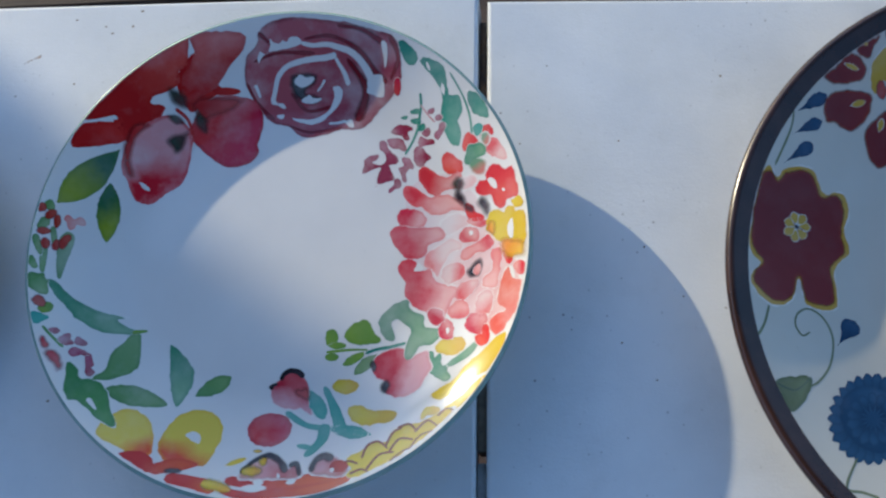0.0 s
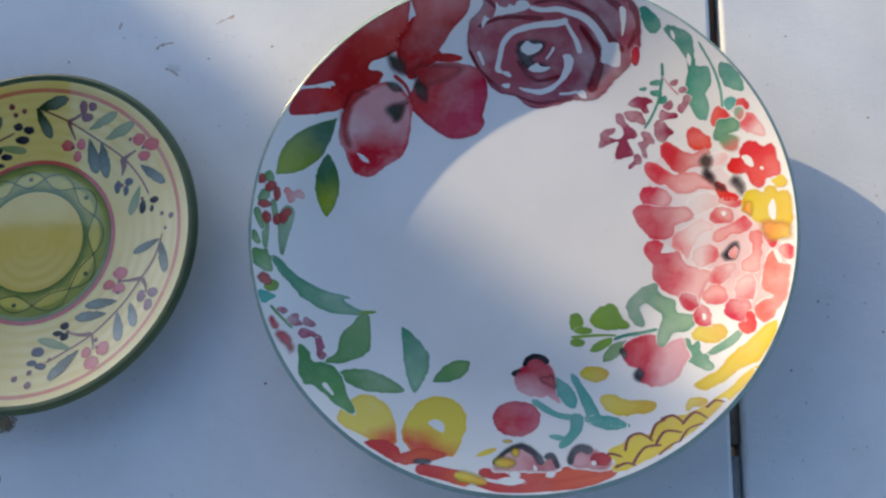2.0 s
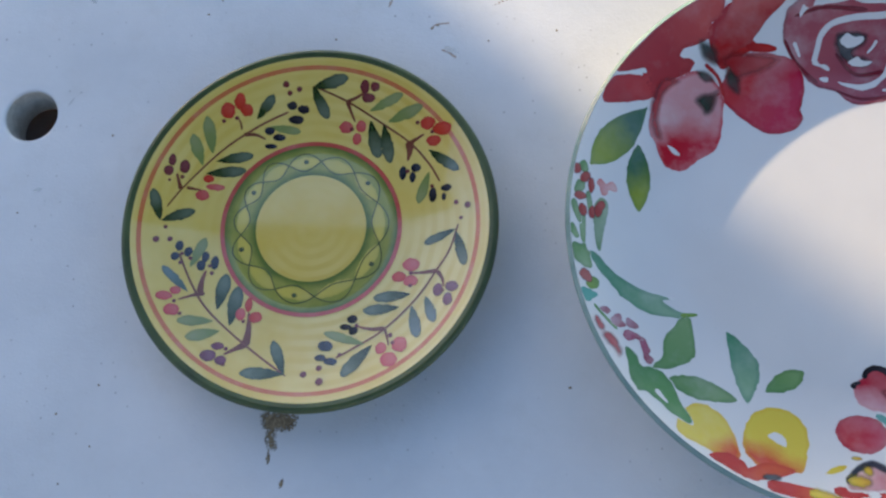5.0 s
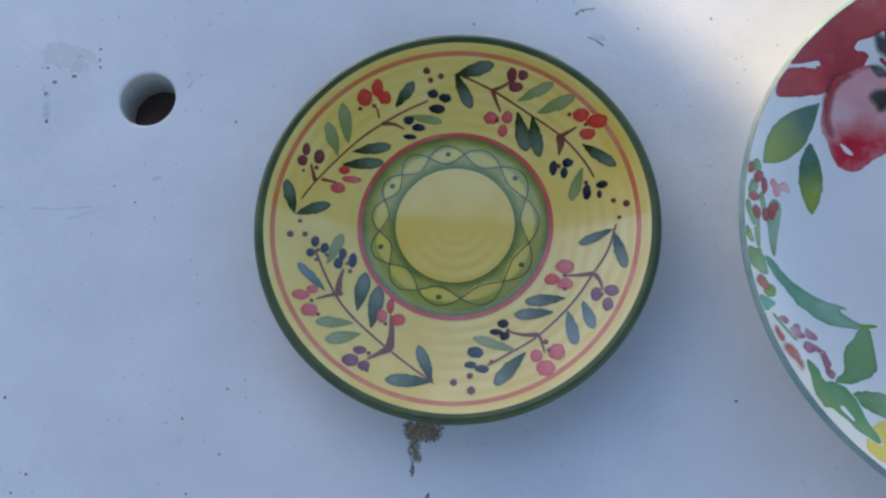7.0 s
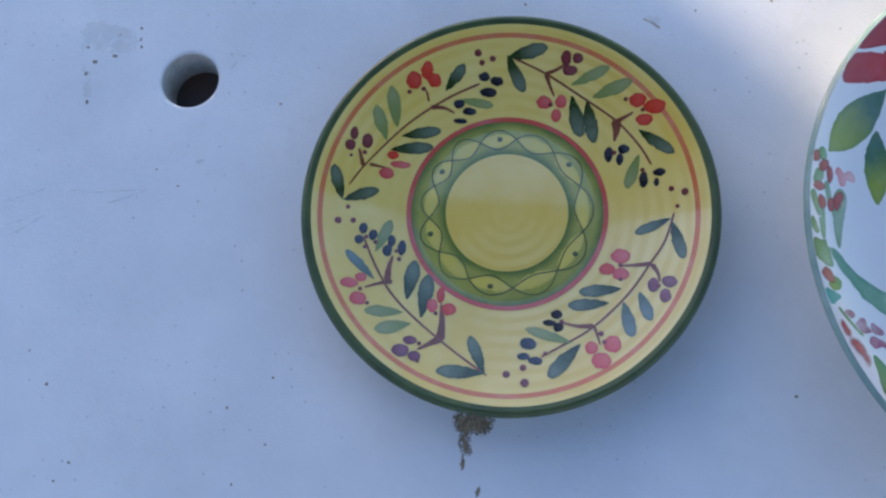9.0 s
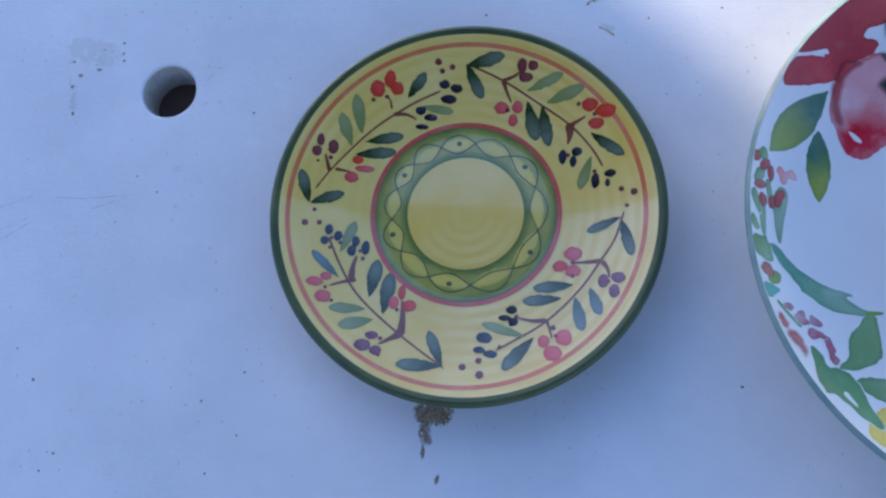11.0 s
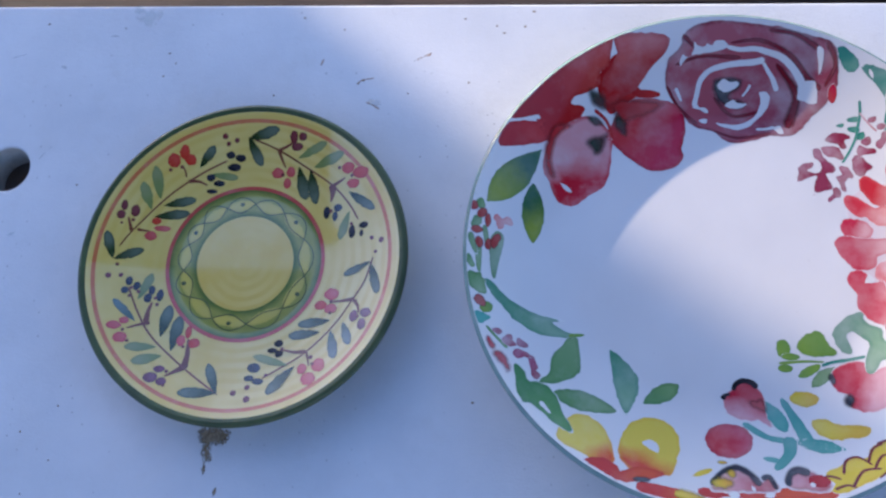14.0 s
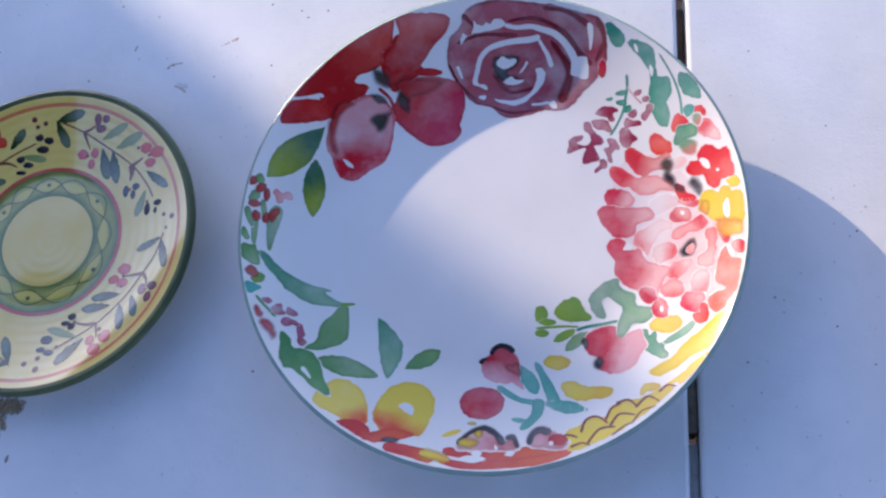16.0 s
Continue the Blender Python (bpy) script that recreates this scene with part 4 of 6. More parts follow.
stroke(LEAF_YELLOW, "leaf", 2.84, 1.28, [-79, -46, -71.4, -45.2])
wash(LEAF_DEEP, "leaf", [-107.4, -65, -102, -67.6, -99.2, -72.9, -91.2, -73.6, -85.5, -79.6, -81.3, -89, -76.7, -98.9, -85, -95.9, -93.1, -88.7, -98.6, -85.8, -102.3, -84.9, -106.1, -78.2])
stroke(WHITE_GLAZE, "pale_stroke", 2.73, 0.91, [-93.3, -84.1, -88.2, -89.7], lift=1)
on(big, BIG_H)
petal(LEAF, "leaf", -87, -77.8, -53.3, -86.1, 11.43, fat=0.42)
petal(LEAF_BLUE, "leaf", -58.5, -51.7, -49.9, -87.5, 13.36, bend=0.12)
petal(LEAF, "leaf", -42, -80.8, -22.1, -70.1, 10.03, fat=0.55)
# large plate: the yellow flower
wash(YELLOW_RED, "petal", [-76.9, -89.5, -69, -88.8, -60.5, -96.1, -56.4, -106.9, -57.1, -113.1, -65.6, -112.3, -75.4, -108.2, -84.7, -102.9, -83.2, -95.1], v=-0.4)
wash(YELLOW_RED, "petal", [-35.8, -87.7, -26.2, -92.5, -23.3, -101.7, -25.6, -110.9, -29.7, -118, -43.8, -117.2, -50.8, -114.6, -54.6, -108.2, -52.9, -98.1, -46.8, -90.6], v=-0.4)
wash(WHITE_GLAZE, "pale_stroke", [-42.1, -101.3, -38.2, -99.7, -34.3, -102.5, -34.8, -106, -39.4, -104.1], lift=1)
wash(ORANGE_RED, "petal", [-71.3, -112.3, -62.8, -110.5, -55.7, -113.9, -52.9, -116.6, -44.2, -113.9, -32, -116.9, -40.7, -120.5, -53.6, -122.1, -64.3, -116.8], lift=1)
stroke(WHITE_GLAZE, "pale_stroke", 2.21, 1.07, [-56.8, -99.7, -55.5, -109.7, -53.4, -116.9], lift=2)
oval(INK, "stamen", -43.4, -120.5, 9.75, 3.79, lift=2)
stroke(ORANGE_RED, "petal", 5.43, 7.04, [-45.5, -123.9, -32, -126.3, -21, -129])
stroke(GOLD_WET, "petal", 8.13, 5.73, [-26.7, -126.4, -13.5, -129.7], lift=1)
# large plate: the red border and the golden scales
on(big, BIG_H)
stroke(ORANGE_RED, "petal", 3.49, 6.16, [-18, -129.4, -5.7, -132.2, 15.1, -130.8, 33, -128, 46.9, -122])
stroke(ORANGE_RED, "petal", 4.65, 7.41, [-16.1, -124.8, 0.9, -126.5, 20.5, -125.3, 45.9, -120.2])
wash(MAUVE_PINK, "petal", [-11.1, -123.4, -8.8, -117.2, -3.2, -113.9, 2.4, -110.6, 8.2, -112.9, 13, -118.3, 16.3, -114.6, 20.6, -117.5, 21.6, -123.5, 9.3, -124.7, -6.2, -125], lift=1)
stroke(INK, "stroke", 3.25, 5.02, [-9.9, -120.6, -4, -114.5, 3, -111.8, 9.4, -115.3, 12.8, -120.1], lift=2)
stroke(INK, "stroke", 4.13, 2.9, [14.6, -117, 18, -116.3, 20.4, -122], lift=2)
oval(GOLD_WET, "petal", -4.6, -120.1, 13, 7.68, lift=2)
oval(GOLD_WET, "petal", 0.3, -115, 5.81, 5.81, lift=2)
petal(GOLD, "petal", -19.3, -117.6, -7.9, -113.1, 2.95)
oval(GOLD_WET, "petal", -3.5, -109.6, 5.41, 2.4)
wash(MAUVE_PINK, "petal", [24.9, -121.3, 25.9, -114.4, 30.4, -110.6, 36, -111.2, 41.3, -114.2, 46.4, -118.7, 43.1, -123.2, 31.6, -122.7], lift=1)
stroke(INK, "stroke", 4.06, 5.8, [26, -119.8, 27.6, -114.6, 31.5, -112.2, 36, -113.6], lift=2)
oval(RED, "petal", 40.4, -117.5, 9.86, 6.38, lift=2)
petal(WHITE_GLAZE, "pale_stroke", 14.4, -126.1, 19.4, -124.5, 2.9, lift=3)
petal(WHITE_GLAZE, "pale_stroke", -9.6, -129, 5.2, -128.5, 4.07, lift=3)
petal(WHITE_GLAZE, "pale_stroke", -2.5, -125.8, 3.1, -125.8, 3.49, lift=3)
petal(WHITE_GLAZE, "pale_stroke", 9.1, -120.8, 10.4, -123.8, 1.74, lift=3)
oval(WHITE_GLAZE, "pale_stroke", 37.1, -119.4, 2.32, 2.32, lift=3)
wash(GOLD, "scale_ground", [43.4, -120.8, 44.1, -112.7, 51, -109.6, 56.6, -105.4, 63.5, -105.2, 65.9, -99.8, 73.3, -96.6, 80.1, -95.9, 86.9, -92.6, 93.7, -89.6, 98.9, -89.4, 85.4, -102.4, 71.8, -112.3, 56.1, -120.8, 48, -123.7])
stroke(BROWN, "scale_line", 1.43, 1, [51.7, -113.6, 53.8, -107.2, 59.4, -105.2, 64.7, -108.9], lift=1)
stroke(BROWN, "scale_line", 1.45, 1.02, [63.4, -107.7, 66.4, -101, 71.1, -98.4], lift=1)
stroke(BROWN, "scale_line", 1.43, 1.02, [68.9, -98.3, 74.7, -96.6, 78.8, -100.2], lift=1)
stroke(BROWN, "scale_line", 1.43, 0.98, [65.7, -110.4, 70.3, -104.2, 77.7, -104.7], lift=1)
stroke(BROWN, "scale_line", 1.43, 0.86, [78.2, -100.8, 84.1, -95.2, 89.6, -98.2], lift=1)
stroke(BROWN, "scale_line", 1.12, 0.68, [76.3, -109.2, 80.9, -103, 87.5, -100.6], lift=1)
stroke(BROWN, "scale_line", 1.43, 0.98, [54.8, -119.6, 60.5, -112.1, 68.3, -110.8], lift=1)
stroke(BROWN, "scale_line", 0.95, 0.7, [66.5, -115.5, 72.6, -110.6, 76.7, -109], lift=1)
stroke(BROWN, "scale_line", 1.4, 0.69, [89.5, -93, 93.7, -89.6, 97.7, -90.6], lift=1)
stroke(BROWN, "scale_line", 1.45, 1, [38.2, -120.2, 44, -115.1, 50, -116.3], lift=1)
stroke(BROWN, "scale_line", 1.43, 0.83, [46.7, -121.4, 52.1, -119.3, 56.1, -120.5], lift=1)
on(big, BIG_H)
oval(YELLOW, "petal", 38.7, -75.5, 14.82, 8.55)
wash(YELLOW, "petal", [40.9, -87.1, 47.3, -85.7, 54.1, -88.2, 64.9, -89, 67.8, -91.9, 62, -95.8, 49.9, -96.7, 43.6, -93.7])
# large plate: cherries, bud and teal branches
oval(CRIMSON, "cherry", 0.8, -98.3, 23.95, 18.25)
on(big, BIG_H)
bloom(BUD, "cherry", (13.4, -70.4, 7.7, -93.8), [-1.4, -76.4, 1.3, -74, 3.9, -72.2, 5, -69.3, 8.8, -67.9, 14, -68.6, 17.4, -72.1, 19.1, -77.3, 19.7, -83.1, 21.9, -87.2, 22.4, -91.3, 19.6, -89, 15.7, -87.3, 9.9, -87.3, 4.2, -85.7, 0.2, -82.2], 1)
bloom(MAUVE_RED, "cherry_shade", (11.1, -77.6, 20.5, -80.8), [11.1, -77.6, 14.5, -76.8, 18.6, -76.1, 20.5, -80.8, 19.1, -84.1, 15.7, -82, 12.8, -80.3], 2)
stroke(BLACK_BERRY, "cherry_shade", 2.6, 3.2, [4.4, -71.9, 5.5, -69.1, 8.8, -67.2, 13.1, -67.8, 15.9, -70.3], lift=2)
stroke(BLACK_BERRY, "cherry_shade", 3, 1.4, [-1.2, -76.6, -0, -75, 2.5, -74.2], lift=2)
petal(TEAL, "leaf", 19.5, -76.8, 29.7, -93.7, 8.4, lift=1)
stroke(TEAL, "leaf", 2.95, 7.67, [27.8, -76, 33.7, -87.1, 38.8, -99.5], lift=1)
stroke(TEAL, "leaf", 3.6, 2.32, [8.6, -89.3, 19.8, -96, 31.4, -97.7, 42.8, -99.5, 54.5, -101.4], lift=1)
petal(TEAL, "leaf", 31.4, -97.7, 54.5, -101.4, 7.54, lift=1)
stroke(TEAL, "leaf", 7.8, 3.48, [30, -96.5, 28.6, -104.5, 21.6, -112], lift=1)
petal(TEAL, "leaf", 26.4, -108.2, 15.7, -106.6, 2.95, lift=1)
on(big, BIG_H)
stroke(LEAF_YELLOW, "stem", 1.71, 1.14, [27.7, -57.4, 40.5, -56.2, 49.6, -56.2])
oval(LEAF_YELLOW, "leaf", 30, -49.8, 7.54, 10.44)
oval(LEAF_YELLOW, "leaf", 30.6, -60, 7.54, 4.64)
oval(LEAF_YELLOW, "leaf", 33.4, -53.9, 9.69, 3.99)
petal(LEAF_YELLOW, "leaf", 49.6, -56.8, 35.6, -65.4, 5.13)
petal(LEAF, "leaf", 56.3, -58, 42.4, -69.5, 6.96)
bloom(YELLOW, "petal", (86.1, -56.8, 102.1, -55.2), [86.1, -56.8, 87.5, -53, 92.8, -51.3, 99.6, -51.8, 102.1, -55.2, 100.1, -58.9, 95.4, -61.6, 92.1, -60.4, 87.7, -58.6], 0)
bloom(LEAF_BLUE, "leaf", (90.7, -66.7, 93.8, -74.5), [90.7, -66.7, 95.3, -63.8, 102.4, -58.4, 107.6, -54.7, 108.6, -56.3, 105.4, -61.2, 99.6, -64.7, 93.9, -66.9, 92.5, -69.4, 94.5, -72, 93.8, -74.5, 89.9, -73.7, 85.7, -71, 83.5, -69, 84.2, -67.1, 81, -63.7, 81.9, -59.2, 84.3, -58.3, 85.7, -62, 88.8, -59.5, 89, -64.1], 1)
bloom(GOLD, "brush_band", (85.3, -82.4, 121.3, -60.1), [85.3, -82.4, 88.3, -79.3, 96.5, -74.7, 102.6, -67.4, 108.5, -62.7, 117.8, -54.6, 123.8, -51.4, 121.3, -60.1, 115.1, -69.6, 111.8, -71.8, 107.3, -74, 100.4, -78.6, 93.5, -83.3, 89, -84.4], 0)
bloom(GOLD, "brush_band", (92.8, -89.5, 111, -78), [92.8, -89.5, 99.8, -84.8, 106.9, -77.8, 114.8, -72.7, 111, -78, 104, -85.1, 100.4, -88.6, 97.1, -89.7, 93.7, -91], 0)
bloom(YELLOW, "brush_band", (82.5, -88.5, 88.2, -92.4), [82.5, -88.5, 87.5, -88.1, 90.7, -89.4, 88.2, -92.4, 83.8, -92.3, 81.3, -95.3, 80.7, -92.8], 0)
bloom(BUD, "bud", (56.5, -65.7, 82.3, -70.2), [52.9, -63.2, 55.5, -58.7, 61.7, -56.1, 69, -55.8, 71.1, -61.5, 77.2, -59, 81.9, -57.9, 82.8, -62.5, 84.8, -66.4, 81.6, -71.4, 78.3, -77.7, 72.3, -81.3, 65.3, -81.8, 60.1, -78.6, 58.4, -76.6, 59.8, -72.8, 55, -71.5, 52.8, -67], 1)
bloom(INK, "bud_shade", (57.2, -77.5, 63.1, -74.5), [57.2, -77.5, 58.1, -74.1, 60.4, -72.2, 63.1, -74.5, 62.2, -78.6, 59.5, -80.1], 2)
bloom(INK, "bud_shade", (51.1, -64.4, 54.6, -64.7), [51.1, -64.4, 52.9, -61.9, 54.6, -64.7, 53.7, -68.3], 2)
bloom(LEAF_BLUE, "leaf", (55.2, -42, 77.4, -55.2), [55.2, -42, 56.6, -38.1, 61.7, -32.9, 67.4, -29.6, 71.2, -29.6, 70.4, -32.9, 73.4, -36.2, 78.8, -38.2, 79.2, -44.1, 82.7, -45.3, 87.3, -46.4, 87.7, -50.4, 84.5, -53.7, 77.4, -55.2, 73.5, -60.9, 70.5, -61.4, 69.5, -56.9, 71, -51.7, 73, -45.9, 69.5, -42.6, 64.7, -39.4, 61.5, -42.6, 63.2, -47.8, 63.3, -51.4, 59.4, -50.4, 56.4, -46.5], 1)
stroke(TEAL_DEEP, "stem", 1.8, 1.8, [48.7, -58.1, 54.3, -56.1, 61.7, -54.8, 69.7, -53], lift=1)
bloom(LEAF_YELLOW, "leaf", (37, -49.3, 50.9, -43.4), [37, -49.3, 39, -44.7, 42.1, -42.1, 47.8, -39.9, 50.9, -43.4, 53.2, -47.8, 56.3, -51.7, 50.7, -52.7, 43.2, -53.7], 1)
# large plate: lilac sprig
on(big, BIG_H)
bloom(PLUM_LILAC, "petal", (58.1, 67.8, 68, 67), [58.1, 67.8, 60.9, 70.3, 65.5, 71.2, 71.5, 68.4, 68, 67, 68.6, 63, 66.7, 62.4, 64.8, 65.3, 61.6, 66.2], 0)
bloom(PLUM_LILAC, "petal", (56.3, 63.4, 66, 56.4), [56.3, 63.4, 60.9, 63.9, 65.4, 61.9, 67.3, 57.7, 66, 56.4, 62.1, 58, 58.9, 58.8, 56.9, 60.3], 0)
bloom(PLUM_LILAC, "petal", (52, 62.6, 52, 43.4), [52, 62.6, 54.3, 62.9, 56.3, 61, 56.9, 58.2, 60.1, 54.6, 62.6, 51.7, 61.3, 49, 58, 48.3, 58.6, 44.7, 61.1, 40.5, 58.4, 39.1, 55.1, 37.7, 51.9, 37, 50.5, 34.2, 51.2, 37.7, 52, 43.4, 53.4, 46.2, 50.1, 46.9, 44.8, 44.1, 41.5, 43.8, 43.5, 46.3, 43.6, 51.3, 47, 54.1, 51.6, 54.8, 50.2, 51.9, 48.2, 49.8, 52.8, 48.3, 56.1, 51.1, 54.9, 55.4, 52.3, 57.6], 0)
bloom(PLUM_LILAC, "petal", (64.6, 51.6, 67, 42.5), [64.6, 51.6, 67.8, 52.2, 71.2, 47.9, 71.5, 45.1, 69, 45.9, 67, 42.5, 67.5, 38.3, 65.6, 39, 64.4, 44, 62.9, 46.1, 66.4, 47.4], 0)
bloom(PLUM_LILAC, "petal", (57.6, 32.8, 63.6, 39), [57.6, 32.8, 60.9, 36.3, 61, 39.8, 63.6, 39, 64.8, 34.8, 61.5, 34.1, 58.9, 32.1], 0)
bloom(PLUM_LILAC, "petal", (71.3, 55.3, 81.8, 51), [71.3, 55.3, 73.7, 58.5, 76.2, 56.9, 78.7, 54, 81.8, 51, 78.6, 49.3, 76.6, 46.1, 73.5, 47, 72, 50.5], 0)
bloom(PLUM_LILAC, "petal", (74.3, 60.4, 83.1, 58.8), [74.3, 60.4, 75.6, 63.6, 78.8, 61.5, 82.5, 60.8, 83.1, 58.8, 80, 58.5, 76.8, 58.2, 74.9, 57], 0)
bloom(PLUM_LILAC, "petal", (83.8, 64.6, 90, 68.2), [83.8, 64.6, 86.3, 66.8, 86.9, 69.9, 90, 68.2, 88.1, 64.6, 85.6, 61.1, 84, 62], 0)
bloom(PLUM_LILAC, "petal", (80.1, 77.2, 83.2, 76.2), [80.1, 77.2, 83.2, 78, 83.2, 76.2, 80.7, 75.3], 0)
bloom(PLUM_LILAC, "petal", (83.8, 72.9, 88.1, 72.3), [83.8, 72.9, 86.3, 74.2, 88.1, 72.3, 85.7, 71], 0)
bloom(PLUM_LILAC, "petal", (76.3, 65.5, 80.7, 64.3), [76.3, 65.5, 80.1, 67.6, 80.7, 64.3, 78.2, 63.3], 0)
bloom(TEAL_DEEP, "leaf", (70, 78.5, 74.4, 76.7), [70, 78.5, 74.4, 78.9, 74.4, 76.7, 70.6, 77.2], 0)
bloom(TEAL_DEEP, "leaf", (70, 73.4, 75, 71.1), [70, 73.4, 74.4, 73.5, 75, 71.1, 71.5, 71.5], 0)
bloom(TEAL_DEEP, "leaf", (73.8, 69, 77.3, 67.3), [73.8, 69, 77.6, 70.5, 77.3, 67.3, 74.4, 67], 0)
bloom(TEAL_DEEP, "leaf", (64.2, 75.3, 67.4, 75.9), [64.2, 75.3, 67.4, 75.9, 66.8, 74.6], 0)
stroke(TEAL_DEEP, "stem", 1.6, 1.2, [75.6, 87.3, 75.9, 81, 75.1, 76, 73.8, 68.4, 70.5, 60.8, 66.6, 54.3], lift=1)
stroke(MAUVE_PINK, "stem", 1, 0.9, [75.7, 81, 80.1, 74.7, 83.8, 70.4], lift=1)
# large plate: teal leaves
on(big, BIG_H)
wash(TEAL_DEEP, "leaf", [63.5, 115.5, 69.5, 113.8, 75.2, 106.7, 72.3, 102.4, 67.6, 104])
wash(TEAL_DEEP, "leaf", [75.8, 105, 82.1, 104.4, 90.5, 97.8, 91.8, 88, 93.5, 83.3, 98, 82.7, 99.9, 74.8, 97.4, 68.8, 99.2, 62.2, 97.5, 55.6, 92.7, 57.2, 88.5, 65.5, 87.2, 74.4, 88.1, 84.1, 84.4, 92.7, 78.7, 99.2])
petal(WHITE_GLAZE, "pale_stroke", 89.5, 83.8, 88.4, 90.3, 2.22, lift=1)
petal(WHITE_GLAZE, "pale_stroke", 81.9, 97.5, 79.8, 102.7, 1.69, lift=1)
petal(TEAL_DEEP, "leaf", 102.4, 84.2, 114.6, 66.5, 8.91)
stroke(TEAL_DEEP, "stem", 0.99, 1.41, [93.2, 94.8, 100.2, 81.6, 103.8, 70.6, 105, 60.8])
petal(TEAL, "leaf", 106.2, 64.5, 111, 58.4, 5.65)
# large plate: red buds and the chrysanthemum
on(big, BIG_H)
bloom(PINK_WASH, "wash", (68, 32, 118.3, -48.7), [68, 32, 79.7, 41.2, 93.3, 39.8, 107.2, 26.1, 111.4, 12.3, 120.9, 0.4, 130.5, -16.8, 127.5, -39.5, 118.3, -48.7, 107.9, -45.1, 95, -36.2, 85.4, -39.6, 73.6, -30, 69.1, -14.3, 69.7, 4.5, 67.6, 18.2], 0)
bloom(SCARLET, "bud", (99.8, 56.4, 107.2, 54.5), [99.8, 56.4, 101.4, 60.6, 103.7, 61.2, 106.4, 58.6, 108, 56.2, 107.2, 54.5, 104.3, 55.6, 102.5, 53.4, 101.3, 51, 100.1, 52.5], 1)
bloom(PINK_PALE, "petal", (123.5, 43.6, 113.5, 54.5), [112.4, 51.6, 114.7, 54.9, 116.9, 56.2, 119.7, 53.2, 122.4, 48.8, 124.6, 44, 122.9, 43.1, 119.1, 44.5, 115.2, 47.2, 112.3, 49.7], 1)
bloom(SCARLET, "bud", (109.5, 58.4, 116.9, 57.5), [109.5, 58.4, 110.7, 61.9, 113.8, 63.4, 116.4, 60.7, 116.9, 57.5, 114.7, 58.6, 112.4, 59.7, 110.7, 56.9], 1)
bloom(LEAF_RED, "leaf", (110.1, 58.3, 114.9, 54.8), [110.1, 58.3, 111.8, 59.8, 114.5, 58.6, 114.9, 54.8, 112.9, 52.7, 110.7, 54.4], 2)
bloom(TEAL, "leaf", (107.2, 65.1, 108.4, 58.6), [107.2, 65.1, 110.1, 64.5, 110.7, 61.3, 108.4, 58.6, 106.4, 60.9, 106.1, 63.5], 1)
bloom(LEAF_RED, "petal", (105.4, 47.1, 109.8, 37.4), [102.4, 46.3, 106, 47.7, 111.2, 46.1, 113.2, 42.5, 112.2, 38.2, 109.3, 36.8, 105.8, 38.7, 103.2, 42.3], 1)
bloom(LEAF_BLUE, "leaf", (101.3, 51, 112.3, 48.4), [101.3, 51, 103.1, 54.6, 106.6, 54.6, 110.1, 54.5, 112.4, 51.6, 112.3, 48.4, 109.4, 47.7, 105.4, 46.5, 102.4, 44.4, 100.6, 46], 2)
bloom(SCARLET, "petal", (94.6, 43.6, 88.6, 51.6), [87.6, 49.1, 88.9, 52.2, 91.1, 52.6, 95.3, 49.8, 98.8, 46.2, 100, 42.2, 99.3, 40, 96.3, 40.7, 93.3, 40.5, 89.7, 41.8, 87.9, 45.1], 1)
bloom(PINK_RED, "petal", (98, 36.5, 77.2, 41.3), [74.4, 42.9, 75.4, 45.3, 78.5, 45.6, 82.2, 43, 86.5, 39.9, 90.2, 38.2, 93.9, 39.7, 96.9, 41.3, 99.3, 38.3, 98, 34.6, 94.9, 32.3, 90.7, 32.1, 88.2, 31, 85.6, 28.8, 82.5, 29.4, 79.5, 31.7, 76.4, 35.9, 74.8, 39.4], 1)
bloom(PINK_RED, "petal", (96.5, 22.2, 68, 32), [65.9, 32.7, 67.4, 35.1, 70.9, 34.8, 74.4, 33, 78.1, 30.1, 81.2, 28.2, 85.6, 28.8, 90.6, 28.8, 95.4, 26.3, 100.1, 23.1, 104.7, 21.2, 105.2, 18.5, 99.9, 19.1, 94, 20.4, 89, 18.8, 84.1, 18.2, 80.4, 19.4, 76.7, 22.9, 72.8, 23, 69.1, 25.7, 66.8, 29.2], 1)
bloom(PINK_WASH, "petal", (87.7, 14.2, 102, 10.2), [87.7, 14.2, 92.7, 17.2, 98.7, 17.3, 104.5, 14.6, 106.7, 11.7, 102, 10.2, 95.9, 7.5, 91, 5.3, 87.4, 7.5, 86.9, 11.6], 1)
bloom(CHRYSO, "petal", (80.2, 13.9, 67.6, 19.5), [63.4, 16.8, 64, 20.2, 67, 21.7, 72.1, 21.6, 76.6, 19.5, 79, 16.7, 78.2, 12.6, 75, 11, 70.6, 11.3, 66.1, 12, 64.2, 14.1], 1)
bloom(CHRYSO, "petal", (89.8, 6.7, 63.3, 4.5), [59.3, 7.9, 61.6, 11.3, 66.7, 12, 72.5, 11, 78.8, 10.6, 85.1, 11, 88.7, 8.8, 89.8, 5.4, 87.3, 3.5, 83.5, 2.3, 80.3, 0.4, 79.6, -3.6, 77, -5.6, 73.2, -6.3, 68.1, -5.2, 64.4, -1.6, 62, 1.8, 60.6, 5.2], 1)
bloom(PINK_PALE, "petal", (96.8, 0.1, 78, -12.9), [80.2, -3.6, 84.6, -1.1, 89.7, 2, 94.5, 3, 98.6, 0.6, 97.9, -2.6, 93.1, -3.6, 90.5, -8.1, 87.9, -11.9, 85.8, -17.1, 84.1, -14.4, 80.5, -12.3, 78.7, -8.9], 1)
